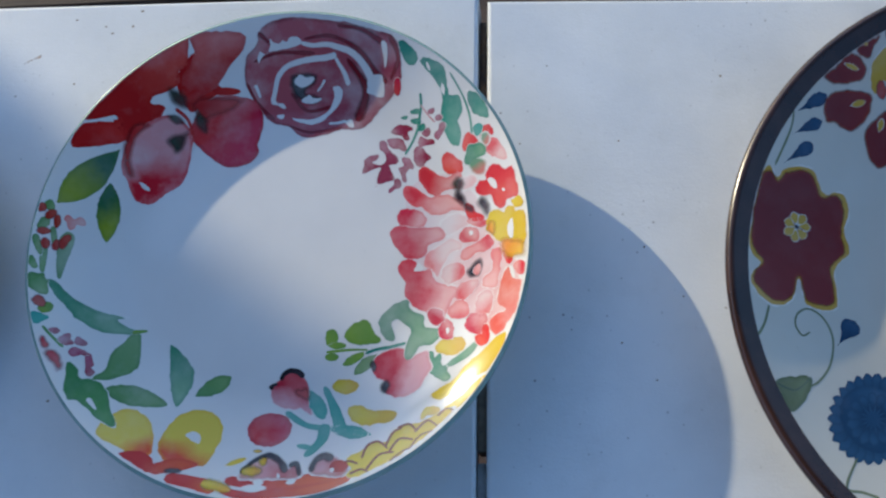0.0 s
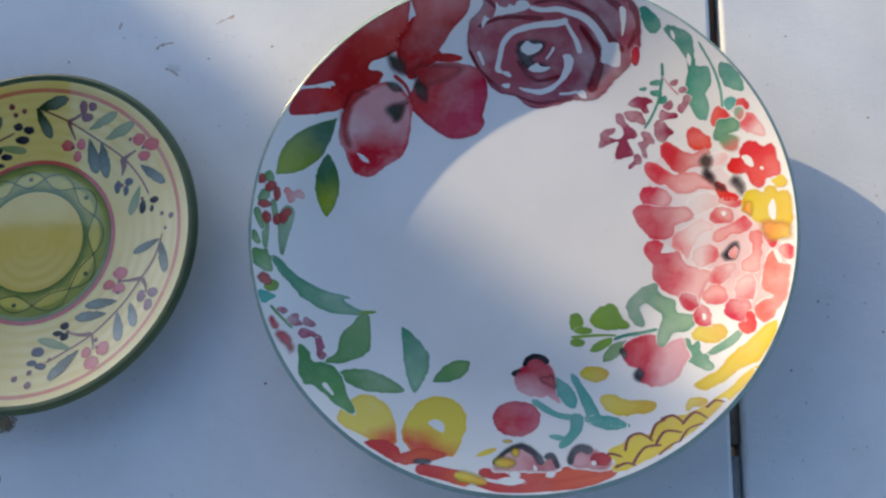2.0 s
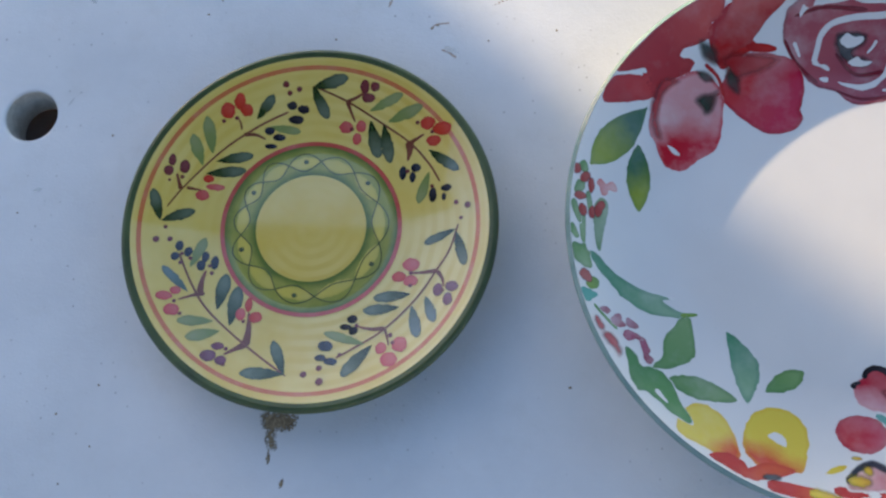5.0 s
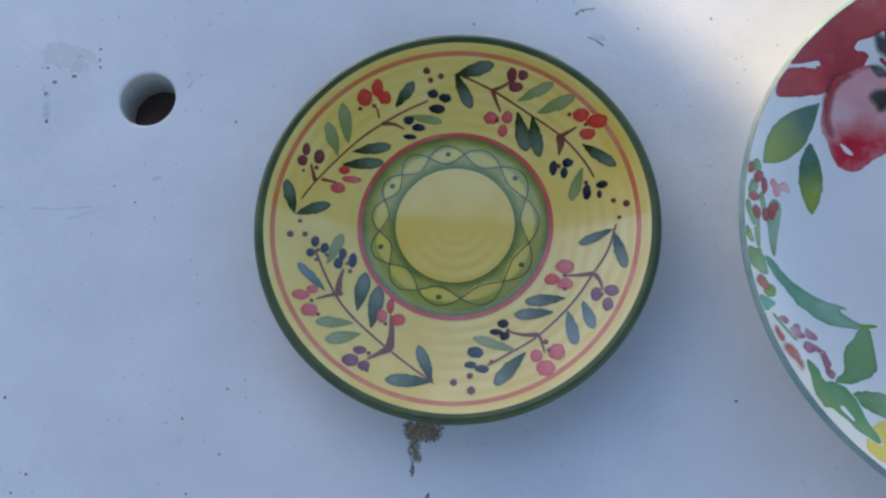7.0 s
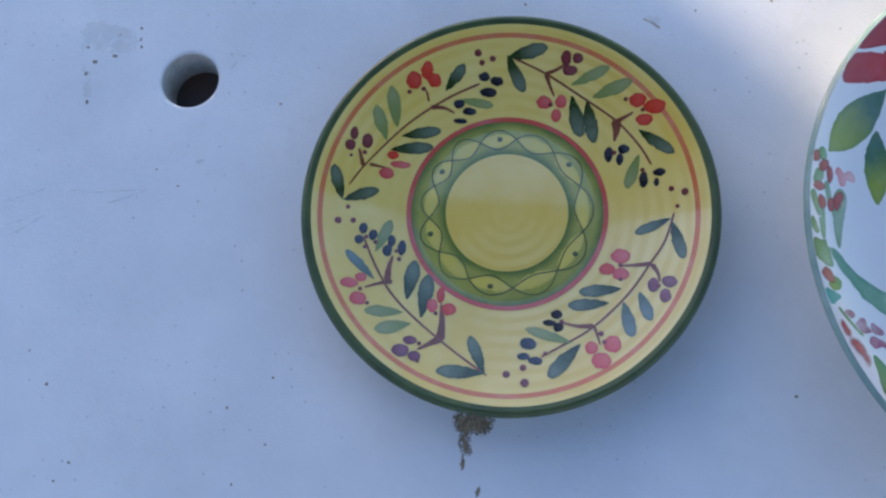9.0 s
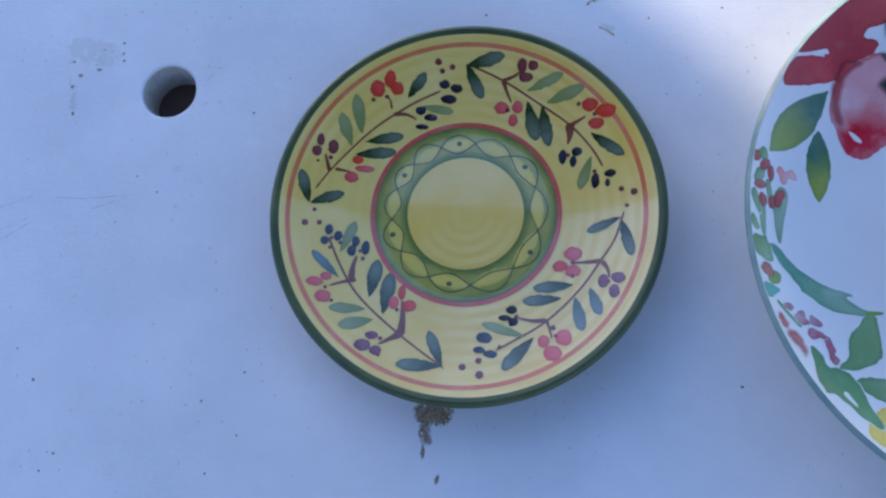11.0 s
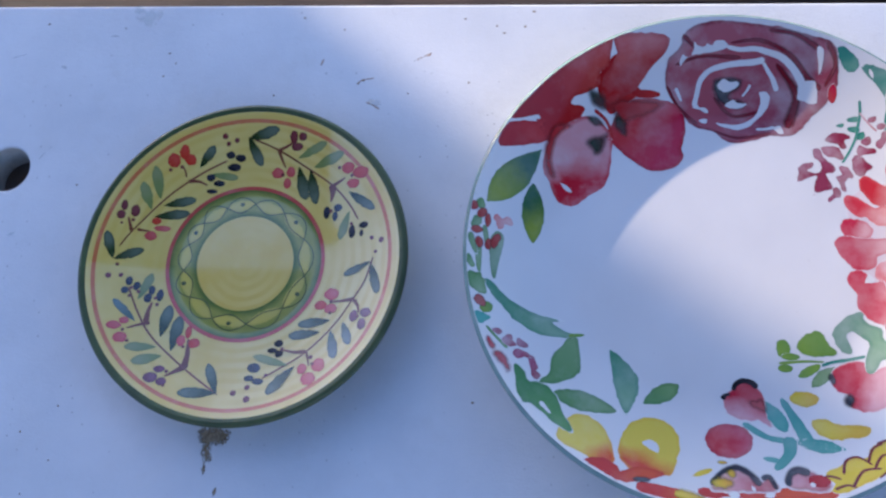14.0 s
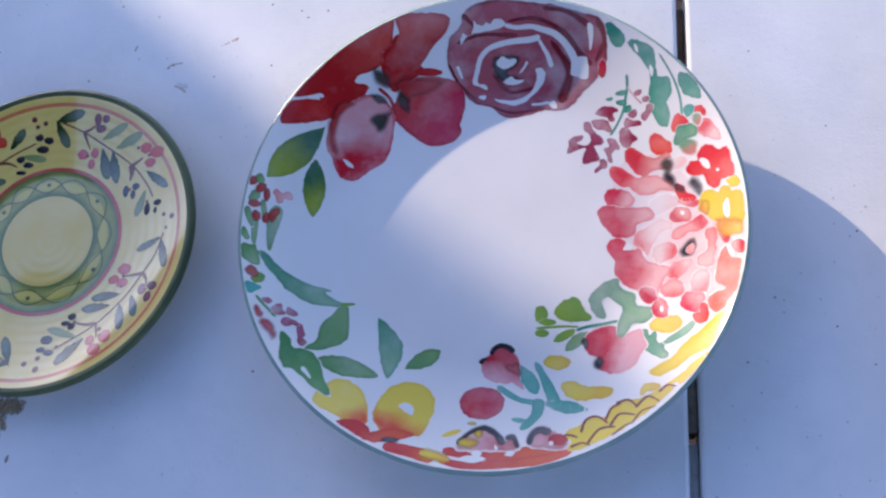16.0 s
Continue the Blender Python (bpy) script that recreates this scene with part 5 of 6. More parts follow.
bloom(CHRYSO, "petal", (98, -23.2, 69, -18.2), [64.4, -12.3, 65.8, -8.3, 69.6, -7.3, 73.4, -7.9, 78, -13.6, 81.7, -12.3, 84.5, -19.1, 89.9, -21.3, 95.7, -23, 97.3, -25.8, 94.1, -30.2, 91.2, -37.2, 89.9, -42.4, 85.4, -43.8, 82, -40.5, 81, -36.4, 75.9, -34.9, 71.8, -30.9, 68.2, -25.5, 69.2, -20.2, 66.6, -16.2], 1)
bloom(BUD, "petal", (82.9, -40.8, 89.3, -33.2), [81.3, -36.1, 85, -34.3, 89.1, -36.5, 89.9, -41.8, 85.7, -43.8, 82.3, -40.7], 2)
bloom(WHITE_GLAZE, "pale_stroke", (73.2, -13.6, 75.6, -8.9), [73.2, -13.6, 75.6, -8.9, 78.2, -12.9], 2)
bloom(PINK_PALE, "petal", (88.4, -14.6, 101.1, -14.2), [88.4, -14.6, 90.3, -11.4, 94.6, -10.1, 99.3, -11.1, 101.1, -14.2, 100.1, -18.1, 95.8, -20.4, 92.2, -22.1, 89.3, -20], 1)
bloom(PINK_RED, "petal", (106.6, 7.7, 98.2, 3.3), [97.6, 4.7, 99.6, 8.5, 104.3, 9.3, 107.7, 7.6, 108.5, 3.5, 106.3, 0.9, 101, 1.2, 98.4, 2.6], 1)
bloom(WHITE_GLAZE, "pale_stroke", (103, 6.2, 105.3, 5.7), [103, 6.2, 104.2, 7.3, 105.3, 5.7, 104.1, 4.3], 2)
bloom(PINK_RED, "petal", (106.1, -2.8, 115.4, 1.2), [98.6, -6, 100.9, -2.3, 106.2, -0.8, 110.9, 1.9, 113.3, 4.2, 115.9, 0.5, 116.3, -2.2, 112.8, -5, 107.1, -5.6, 102.3, -9, 99.4, -8.5], 1)
bloom(INK, "seed", (101.9, -16.3, 110.7, -12.6), [101.9, -16.3, 103.2, -13.1, 106.9, -9.5, 109.8, -8.8, 110.7, -12.6, 109.9, -17.1, 106.9, -19, 103.5, -18.7], 1)
bloom(PINK, "seed", (105.6, -15.7, 109.4, -13.5), [105.6, -15.7, 107.9, -12.5, 109.4, -13.5, 108.8, -16.3, 107.1, -17.5], 2)
bloom(SCARLET, "petal", (100.7, 23, 110.3, 15.1), [100.7, 23, 104.7, 21.2, 106.3, 17, 110.3, 15.1, 111.4, 12.3, 105.6, 12.5, 101.6, 16.3], 1)
bloom(PINK_RED, "petal", (102.1, 13.6, 111.8, 9), [102.1, 13.6, 109.1, 13.3, 112.4, 10.9, 111.8, 9, 107.8, 8.9, 103.2, 11.4], 1)
bloom(PINK_WASH, "petal", (98.1, 37.2, 105, 31.6), [98.1, 37.2, 105.2, 38.1, 107.5, 35.2, 105, 31.6, 100.3, 30.3, 98, 33.3], 1)
bloom(SMOKE, "stamen", (93.6, 27.1, 105.3, 20.8), [93.6, 27.1, 96.7, 30.8, 100.2, 27.7, 101.5, 23.6, 105.3, 20.8, 106.4, 16.7, 103.4, 17.4, 100, 19.8, 96.5, 23.5], 2)
bloom(SMOKE, "stamen", (107.1, 22.8, 115.3, 15.4), [107.1, 22.8, 109, 25.8, 112.4, 24.6, 115.1, 20.2, 115.3, 15.4, 112.7, 12.9, 110.2, 17.1, 108.2, 19.6], 2)
bloom(DARK_TEAL, "stamen", (92.6, 34.6, 101, 34.2), [92.6, 34.6, 96.9, 39.3, 101, 34.2, 98.5, 29.2, 94.9, 31], 2)
bloom(SCARLET, "petal", (127.3, 22.5, 114.4, 37.8), [106.7, 29.4, 108.6, 33.7, 112.1, 34.4, 112.7, 38.1, 115.1, 41.5, 120.1, 40.3, 123.4, 37.3, 126.7, 38.9, 128.7, 32.4, 130.6, 25.6, 129.9, 21.9, 127.2, 21.2, 124, 21.2, 122.8, 18.2, 119.4, 17.5, 116.3, 22, 115.2, 25.4, 110.7, 25.8], 1)
bloom(WHITE_GLAZE, "pale_stroke", (113.4, 34.1, 118.7, 29.9), [113.4, 34.1, 116.6, 34.2, 118.7, 29.9, 118.1, 28.1, 115.4, 29.9], 3)
bloom(WHITE_GLAZE, "pale_stroke", (121.3, 27.3, 123.1, 26.2), [121.3, 27.3, 122.4, 27.6, 123.1, 26.2, 122, 25.9], 3)
bloom(GOLD, "petal", (112.5, 7.6, 132.2, 13.1), [112.5, 7.6, 113.8, 12, 114.9, 15.7, 118.3, 16.5, 122.6, 14.4, 123.3, 17.5, 127.1, 16.8, 128, 14, 132.2, 13.1, 133.6, 8.4, 134, 1.9, 132.9, -4.3, 129.1, -6.2, 123.9, -3.4, 119.7, -0.7, 116.6, 2.4, 113.9, 5.1], 2)
bloom(GOLD, "petal", (126.7, 20.1, 132.4, 17.6), [126.7, 20.1, 131, 21.1, 132.4, 17.6, 130.8, 15.4, 127.6, 17.3], 2)
bloom(ORANGE, "petal", (119.7, -1.4, 133.7, -11.5), [119.7, -1.4, 122, 0.9, 128.3, -0.9, 133.9, -3.9, 133.7, -11.5, 129.8, -12.1, 124.5, -11.9, 120.4, -7.4], 3)
bloom(ORANGE, "petal", (112.3, 6.9, 118, 8.7), [112.3, 6.9, 114.7, 11.8, 118, 8.7, 117.1, 2.3, 113.8, 4.1], 3)
bloom(WHITE_GLAZE, "pale_stroke", (124.2, 6.6, 127.4, 4.5), [124.2, 6.6, 126.6, 10.4, 127.4, 4.5, 126.8, -0.6, 124.8, 1], 4)
bloom(PINK, "petal", (120.6, -4.8, 112.7, -24.7), [115.6, -5.4, 119.5, -4.6, 120.9, -8.8, 120.1, -12.6, 119.1, -20.2, 118.1, -26, 113.8, -25.8, 110.6, -23.8, 111.4, -19.3, 115.4, -17.1, 116.3, -12, 115.4, -8.6], 1)
bloom(PINK_RED, "petal", (121.6, -6.2, 127.2, -11.1), [121.6, -6.2, 125.9, -5.7, 127.2, -11.1, 125.4, -14.7, 122.9, -11.7], 1)
bloom(PINK_RED, "petal", (127.4, -15.6, 133.1, -15.9), [127.4, -15.6, 130.7, -13.6, 133.1, -15.9, 132.4, -21.6, 130.2, -20.6], 1)
bloom(SCARLET_THIN, "petal", (125, -19.4, 118.1, -50.8), [118.8, -31.5, 120.2, -26.5, 122.5, -17.7, 125.3, -16.2, 127.9, -23.1, 131.4, -24.3, 130.5, -33.1, 127.8, -41.7, 123.7, -47, 121.9, -50, 118, -52.1, 115.2, -48.6, 115.4, -43.5, 119.1, -40.6, 123.4, -39.2, 121.5, -37, 119, -34.8], 1)
bloom(WHITE_GLAZE, "pale_stroke", (125.2, -16.6, 128.2, -21.4), [125.2, -16.6, 126.6, -15.7, 128.2, -21.4, 127.4, -23.1, 126.2, -20.9], 2)
bloom(PINK_PALE, "petal", (108.5, -21.1, 96.5, -29.3), [96.1, -26.6, 98.1, -22.8, 102.8, -20.8, 108, -20.4, 108.4, -23.1, 105.9, -26.1, 102.8, -29.8, 98.7, -31.4, 96.5, -29.3], 1)
bloom(PINK_RED, "petal", (97.5, -32, 96.7, -45.1), [92, -37.5, 93.9, -33.7, 97, -31.3, 101, -31.6, 103.6, -35.8, 102.7, -39.6, 99.2, -41.3, 95.2, -40.8], 1)
bloom(PINK_PALE, "petal", (111.4, -28, 114.8, -40.1), [107, -35.4, 108.5, -29.7, 111.4, -27.4, 115.3, -27.8, 116.4, -31.2, 115.6, -37.6, 113.7, -40.7, 109.4, -40.2, 107.3, -38.1], 1)
bloom(CHRYSO, "petal", (113.7, -41.3, 101.1, -46.7), [101.8, -44.8, 103.2, -41, 106.1, -39.3, 109.9, -40.3, 113.7, -40.7, 112.2, -46.4, 110.1, -50.7, 106.4, -49.7, 103.2, -47.9], 1)
bloom(SCARLET, "petal", (107.3, -52.4, 114.9, -49.2), [107.3, -52.4, 110.1, -50.7, 112.3, -45.1, 114.9, -49.2, 114.6, -54.3, 112.2, -57.3, 108.6, -56.3], 1)
bloom(CHRYSO, "bud", (96.9, -42.4, 87, -51), [87.5, -47.8, 89.3, -42.6, 91.7, -41.1, 94.5, -43.6, 95.3, -48.2, 94.8, -52.1, 89.4, -51.1], 1)
bloom(WHITE_GLAZE, "pale_stroke", (91.4, -46.3, 93.3, -47.7), [91.4, -46.3, 92.7, -45.6, 93.3, -47.7, 92, -49.2], 2)
# small plate: four olive branches
on(small, SMALL_H)
# first branch
stroke(TWIG, "stem", 0.8, 1.22, [-75.5, 7.8, -67.6, 20.5, -50.9, 40.5, -33.2, 54.6, -18.2, 63])
stroke(TWIG, "stem", 2.4, 1.07, [-70, 18, -71.1, 21.4, -72.6, 25.9])
stroke(TWIG, "stem", 1.09, 0.81, [-41.9, 52.4, -42.8, 55.9, -44.6, 59])
stroke(TWIG, "stem", 1.91, 0.8, [-66.9, 18.9, -59.5, 18.1])
stroke(TWIG, "stem", 2.44, 0.81, [-40.4, 49.8, -34.2, 49.9, -29.2, 47.8])
petal(OLIVE_DARK, "leaf", -77.7, 0.1, -83.4, 16.7, 5.62, fat=0.62)
petal(OLIVE_DARK, "leaf", -77.7, 0.1, -61.6, 7.1, 5.62, fat=0.62)
petal(OLIVE_DARK, "leaf", -34.3, 58.1, -25.9, 71.7, 5.59, fat=0.62)
petal(OLIVE_DARK, "leaf", -53.5, 34.3, -34.9, 39, 5.71, fat=0.62)
petal(OLIVE_DARK, "leaf", -58.2, 27.2, -38, 30.4, 5.95, fat=0.62)
petal(OLIVE_PALE, "leaf", -60.2, 31.6, -66.7, 47.7, 6.18, fat=0.62)
petal(OLIVE_PALE, "leaf", -55.7, 38, -59.9, 57.8, 6.41, fat=0.62)
petal(OLIVE_PALE, "leaf", -27.3, 54.6, -10.9, 52.6, 4.66, fat=0.62)
oval(MAROON, "berry", -75.4, 33, 3.74, 6.41)
oval(MAROON, "berry", -76.7, 27.3, 5.07, 5.34)
oval(MAROON, "berry", -69.1, 30, 5.17, 7.35)
oval(BERRY, "berry", -43.7, 67.3, 5.69, 8.93)
oval(BERRY, "berry", -49.7, 61.8, 7.72, 8.52)
oval(BERRY, "berry", -39.8, 62.8, 6.91, 6.91)
oval(BERRY, "berry", -56.7, 24.6, 5.43, 4.35)
oval(BERRY_PINK, "berry", -52.8, 20.3, 9.76, 3.53)
oval(BERRY_PINK, "berry", -59, 15.4, 6.79, 5.7)
oval(BLACK_BERRY, "berry", -16.3, 66.4, 5.69, 4.87)
oval(BLACK_BERRY, "berry", -10.2, 64.7, 6.77, 4.87)
oval(BLACK_BERRY, "berry", -13.8, 59, 8.65, 4.87)
oval(NAVY, "berry", -27.4, 52.4, 5.24, 4.41)
oval(NAVY, "berry", -22.3, 49.2, 6.77, 3.79)
oval(NAVY, "berry", -26.2, 44.2, 6.62, 2.76)
oval(MAROON, "dot", -20, 77.5, 3.52, 3.52)
oval(MAROON, "dot", -17.8, 73.1, 2.71, 2.71)
oval(MAROON, "dot", -12.8, 75.3, 2.98, 2.98)
oval(MAROON, "dot", -75.9, 22.2, 1.6, 1.6)
oval(MAROON, "dot", -69.8, 24.4, 2.13, 2.13)
oval(MAROON, "dot", -51.4, 56.1, 2.17, 2.17)
oval(MAROON, "dot", -44.8, 58.2, 2.17, 2.17)
oval(MAROON, "dot", -78.6, -10.2, 3.2, 3.2)
oval(MAROON, "dot", -74.8, -3.1, 2.13, 2.13)
oval(MAROON, "dot", -71.8, -9.3, 2.62, 2.62)
# second branch
stroke(TWIG, "stem", 1.08, 1.06, [-3.7, 76.5, 12.9, 69.4, 31, 58.4, 47.3, 47.3, 58.2, 35.8, 64.2, 26.4])
stroke(TWIG, "stem", 2.12, 1.08, [12.7, 69.2, 18.2, 71.5, 24, 75.4])
stroke(TWIG, "stem", 2.43, 0.81, [13.2, 69.2, 14.9, 64.6, 17.7, 58.5])
stroke(TWIG, "stem", 2.65, 1.04, [46.8, 46.8, 50.4, 48.7, 54.8, 51.4])
stroke(TWIG, "stem", 5.31, 0.8, [47.3, 47.3, 47.6, 42.4, 46.8, 37.5])
petal(OLIVE_DARK, "leaf", -5.6, 76.3, 13.1, 82.1, 6.98, fat=0.62)
petal(OLIVE_DARK, "leaf", -5.9, 77.4, 3.1, 60, 6.28, fat=0.62)
petal(OLIVE_DARK, "leaf", 25.9, 59, 31.1, 39.3, 6.98, fat=0.62)
petal(OLIVE_DARK, "leaf", 33.2, 56.8, 37.5, 36.8, 6.62, fat=0.62)
petal(OLIVE_DARK, "leaf", 57.6, 43.1, 74.2, 31.8, 5.82, fat=0.62)
petal(OLIVE_PALE, "leaf", 25.3, 64.2, 42.9, 73.1, 5.57, fat=0.62)
petal(OLIVE_PALE, "leaf", 35.2, 58.2, 53.7, 66.7, 6.39, fat=0.62)
petal(OLIVE_PALE, "leaf", 58.4, 31.2, 53.6, 14.9, 5.48, fat=0.62)
oval(MAROON, "berry", 22.3, 77, 5.04, 7.43)
oval(MAROON, "berry", 27.6, 77.1, 5.41, 4.87)
oval(MAROON, "berry", 24.3, 71.2, 7.17, 5.04)
oval(BERRY_PINK, "berry", 13.1, 55.6, 7.3, 6.49)
oval(BERRY_PINK, "berry", 21, 56.2, 5.41, 6.49)
oval(BERRY_PINK, "berry", 19.1, 49.5, 4.6, 6.49)
oval(BERRY, "berry", 56.6, 57.3, 7.95, 6.89)
oval(BERRY, "berry", 64.4, 54.1, 10.08, 6.9)
oval(BERRY, "berry", 60.1, 47.9, 7.8, 5.72)
oval(NAVY, "berry", 44.6, 31.2, 3.98, 7.43)
oval(NAVY, "berry", 51.4, 33.8, 5.31, 4.51)
oval(NAVY, "berry", 49.8, 28.9, 3.38, 5.72)
oval(BLACK_BERRY, "berry", 61, 19.3, 4.42, 7.8)
oval(BLACK_BERRY, "berry", 67.9, 22.9, 5.98, 4.16)
oval(BLACK_BERRY, "berry", 66.8, 18.1, 2.6, 4.16)
oval(MAROON, "dot", 73.4, 14.9, 2.55, 2.55)
oval(MAROON, "dot", 79.3, 13.3, 3.32, 3.32)
oval(MAROON, "dot", 76.4, 6.6, 2.04, 2.04)
oval(MAROON, "dot", 51.1, 57.6, 2.08, 2.08)
oval(MAROON, "dot", 59.1, 52.5, 2.08, 2.08)
oval(MAROON, "dot", 47.1, 32.1, 2.16, 2.16)
oval(MAROON, "dot", 60.3, 23.9, 2.08, 2.08)
oval(MAROON, "dot", 16.1, 54.6, 2.21, 2.21)
# third branch
stroke(TWIG, "stem", 1.07, 1, [-66.3, -16.7, -58.1, -32.1, -47.6, -45.8, -26.8, -62.4, -4.6, -77])
stroke(TWIG, "stem", 4.61, 1.05, [-26.8, -62.4, -26.5, -54.5, -27.7, -45.3])
stroke(TWIG, "stem", 4.09, 0.77, [-26.8, -61.9, -30.9, -64.3, -36.3, -67.7])
stroke(TWIG, "stem", 3.59, 1.07, [-53.3, -36.2, -53.2, -30.2, -52, -24.6])
stroke(TWIG, "stem", 2.36, 0.79, [-51.2, -36.8, -56.6, -38.2, -63, -40.8])
petal(OLIVE_DARK, "leaf", -43.6, -44.6, -41.5, -25.8, 6.88, fat=0.62)
petal(OLIVE_DARK, "leaf", -36.2, -52.4, -34.6, -31.9, 7.19, fat=0.62)
petal(OLIVE_DARK, "leaf", -5.7, -76.1, -13.6, -59.4, 5.72, fat=0.62)
petal(OLIVE_DARK, "leaf", -6.1, -76.1, -27.1, -76.4, 6.34, fat=0.62)
petal(OLIVE_GREY, "leaf", -59.2, -36.3, -73.4, -24.1, 4.5, fat=0.62)
petal(OLIVE_PALE, "leaf", -60.1, -23.3, -54.3, -7.3, 5.4, fat=0.62)
petal(OLIVE_PALE, "leaf", -44.5, -50.9, -61.9, -51.6, 5.3, fat=0.62)
petal(OLIVE_PALE, "leaf", -40.4, -55.8, -56.5, -60.1, 5.95, fat=0.62)
oval(NAVY, "berry", -66.8, -12.6, 3.93, 5.5)
oval(NAVY, "berry", -68.2, -18.2, 3.93, 4.45)
oval(NAVY, "berry", -62.1, -15.3, 3.93, 5.23)
oval(NAVY, "berry", -53.3, -17.4, 3.66, 5.76)
oval(NAVY, "berry", -54.8, -22.2, 4.53, 5.32)
oval(NAVY, "berry", -48.3, -20.1, 3.99, 7.45)
oval(BERRY_PINK, "berry", -70.2, -39.4, 8.13, 4.72)
oval(BERRY_PINK, "berry", -65.3, -36.2, 5.25, 4.2)
oval(BERRY_PINK, "berry", -65.3, -46.4, 7.45, 6.42)
oval(BERRY_PINK, "berry", -31.7, -46.4, 4.87, 6.66)
oval(BERRY, "berry", -28.3, -41.3, 3.65, 7.56)
oval(BERRY, "berry", -24.1, -47.6, 6.78, 5.74)
oval(PURPLE, "berry", -43.7, -68.7, 8.04, 5.78)
oval(PURPLE, "berry", -40, -63.6, 6.28, 4.02)
oval(PURPLE, "berry", -37.4, -70.7, 5.89, 4.61)
oval(MAROON, "dot", -65, -16.5, 1.9, 1.9)
oval(MAROON, "dot", -60.6, -18.7, 2.09, 2.09)
oval(MAROON, "dot", -65.2, -21.5, 1.83, 1.83)
oval(MAROON, "dot", -49, -25.7, 2.13, 2.13)
oval(MAROON, "dot", -64.9, -41.8, 1.8, 1.8)
oval(MAROON, "dot", -61, -48.1, 1.83, 1.83)
oval(MAROON, "dot", -29.8, -50, 1.79, 1.79)
oval(MAROON, "dot", -35.8, -64.8, 2.05, 2.05)
oval(MAROON, "dot", -35.7, -72.9, 1.72, 1.72)
oval(MAROON, "dot", 4, -75.8, 3.33, 3.33)
oval(MAROON, "dot", -50.7, -22, 1.86, 1.86)
# fourth branch
stroke(TWIG, "stem", 1.02, 1.02, [75, 3.4, 71.4, -9.8, 65.3, -20.6, 55.9, -35.5, 41.2, -51.5, 26, -62.1, 18.8, -66.7])
stroke(TWIG, "stem", 2.55, 0.77, [65.8, -20.8, 59.2, -21.6, 52.5, -22.1])
stroke(TWIG, "stem", 2.55, 0.78, [66.1, -21.3, 68.6, -25, 69.5, -29.2])
stroke(TWIG, "stem", 2.6, 0.77, [41.2, -51, 34.2, -51.4, 26.7, -50])
stroke(TWIG, "stem", 1.53, 0.75, [41.7, -51.4, 43.3, -55.8, 44.4, -59.6])
petal(OLIVE_DARK, "leaf", 73.6, 0.7, 58, -6.4, 4.73, fat=0.62)
petal(OLIVE_DARK, "leaf", 74.1, -0.4, 79.6, -18.1, 5.7, fat=0.62)
petal(OLIVE_DARK, "leaf", 52.9, -33, 34.2, -35.3, 5.71, fat=0.62)
petal(OLIVE_DARK, "leaf", 47.7, -39.8, 29.5, -42.2, 5.49, fat=0.62)
petal(OLIVE_DARK, "leaf", 35.6, -59.9, 22.6, -75.9, 6.59, fat=0.62)
petal(OLIVE_GREY, "leaf", 54.1, -39, 58.2, -55.4, 5.93, fat=0.62)
petal(OLIVE_GREY, "leaf", 60.6, -34, 65.9, -47.3, 5.59, fat=0.62)
petal(OLIVE_PALE, "leaf", 32.1, -59.3, 11.3, -54, 4.83, fat=0.62)
oval(BERRY_PINK, "berry", 52.1, -17.6, 8.85, 7.03)
oval(BERRY_PINK, "berry", 52.4, -26.1, 7.66, 5.87)
oval(BERRY_PINK, "berry", 49.8, -59, 7.77, 7.77)
oval(BERRY_PINK, "berry", 45.2, -66.7, 8.69, 7.66)
oval(BERRY_PINK, "berry", 40.8, -61.1, 5.51, 6.01)
oval(BERRY, "berry", 46.3, -24, 7.15, 5.61)
oval(PURPLE, "berry", 66.8, -30.8, 5, 6.76)
oval(PURPLE, "berry", 73.6, -29, 6.76, 5.5)
oval(PURPLE, "berry", 72, -35.6, 5, 6.5)
oval(BLACK_BERRY, "berry", 24.7, -46.5, 5.62, 4.6)
oval(BLACK_BERRY, "berry", 21.7, -50.6, 6.14, 3.33)
oval(BLACK_BERRY, "berry", 25.8, -52.4, 4.85, 4.6)
oval(NAVY, "berry", 12.8, -60.9, 7.51, 5.5)
oval(NAVY, "berry", 11.1, -67, 5.37, 3.32)
oval(NAVY, "berry", 16.5, -68.7, 6.39, 3.84)
oval(MAROON, "dot", 11.2, -72.2, 3.01, 3.01)
oval(MAROON, "dot", 12.2, -79, 3.76, 3.76)
oval(MAROON, "dot", 27.2, -49.7, 2.04, 2.04)
oval(MAROON, "dot", 20.5, -65, 1.96, 1.96)
oval(MAROON, "dot", 44.7, -54.4, 2.55, 2.55)
oval(MAROON, "dot", 46.3, -58.2, 2, 2)
oval(MAROON, "dot", 52.3, -21.9, 2.08, 2.08)
oval(MAROON, "dot", 69, -31, 2, 2)
oval(MAROON, "dot", 52.5, -28.5, 2, 2)
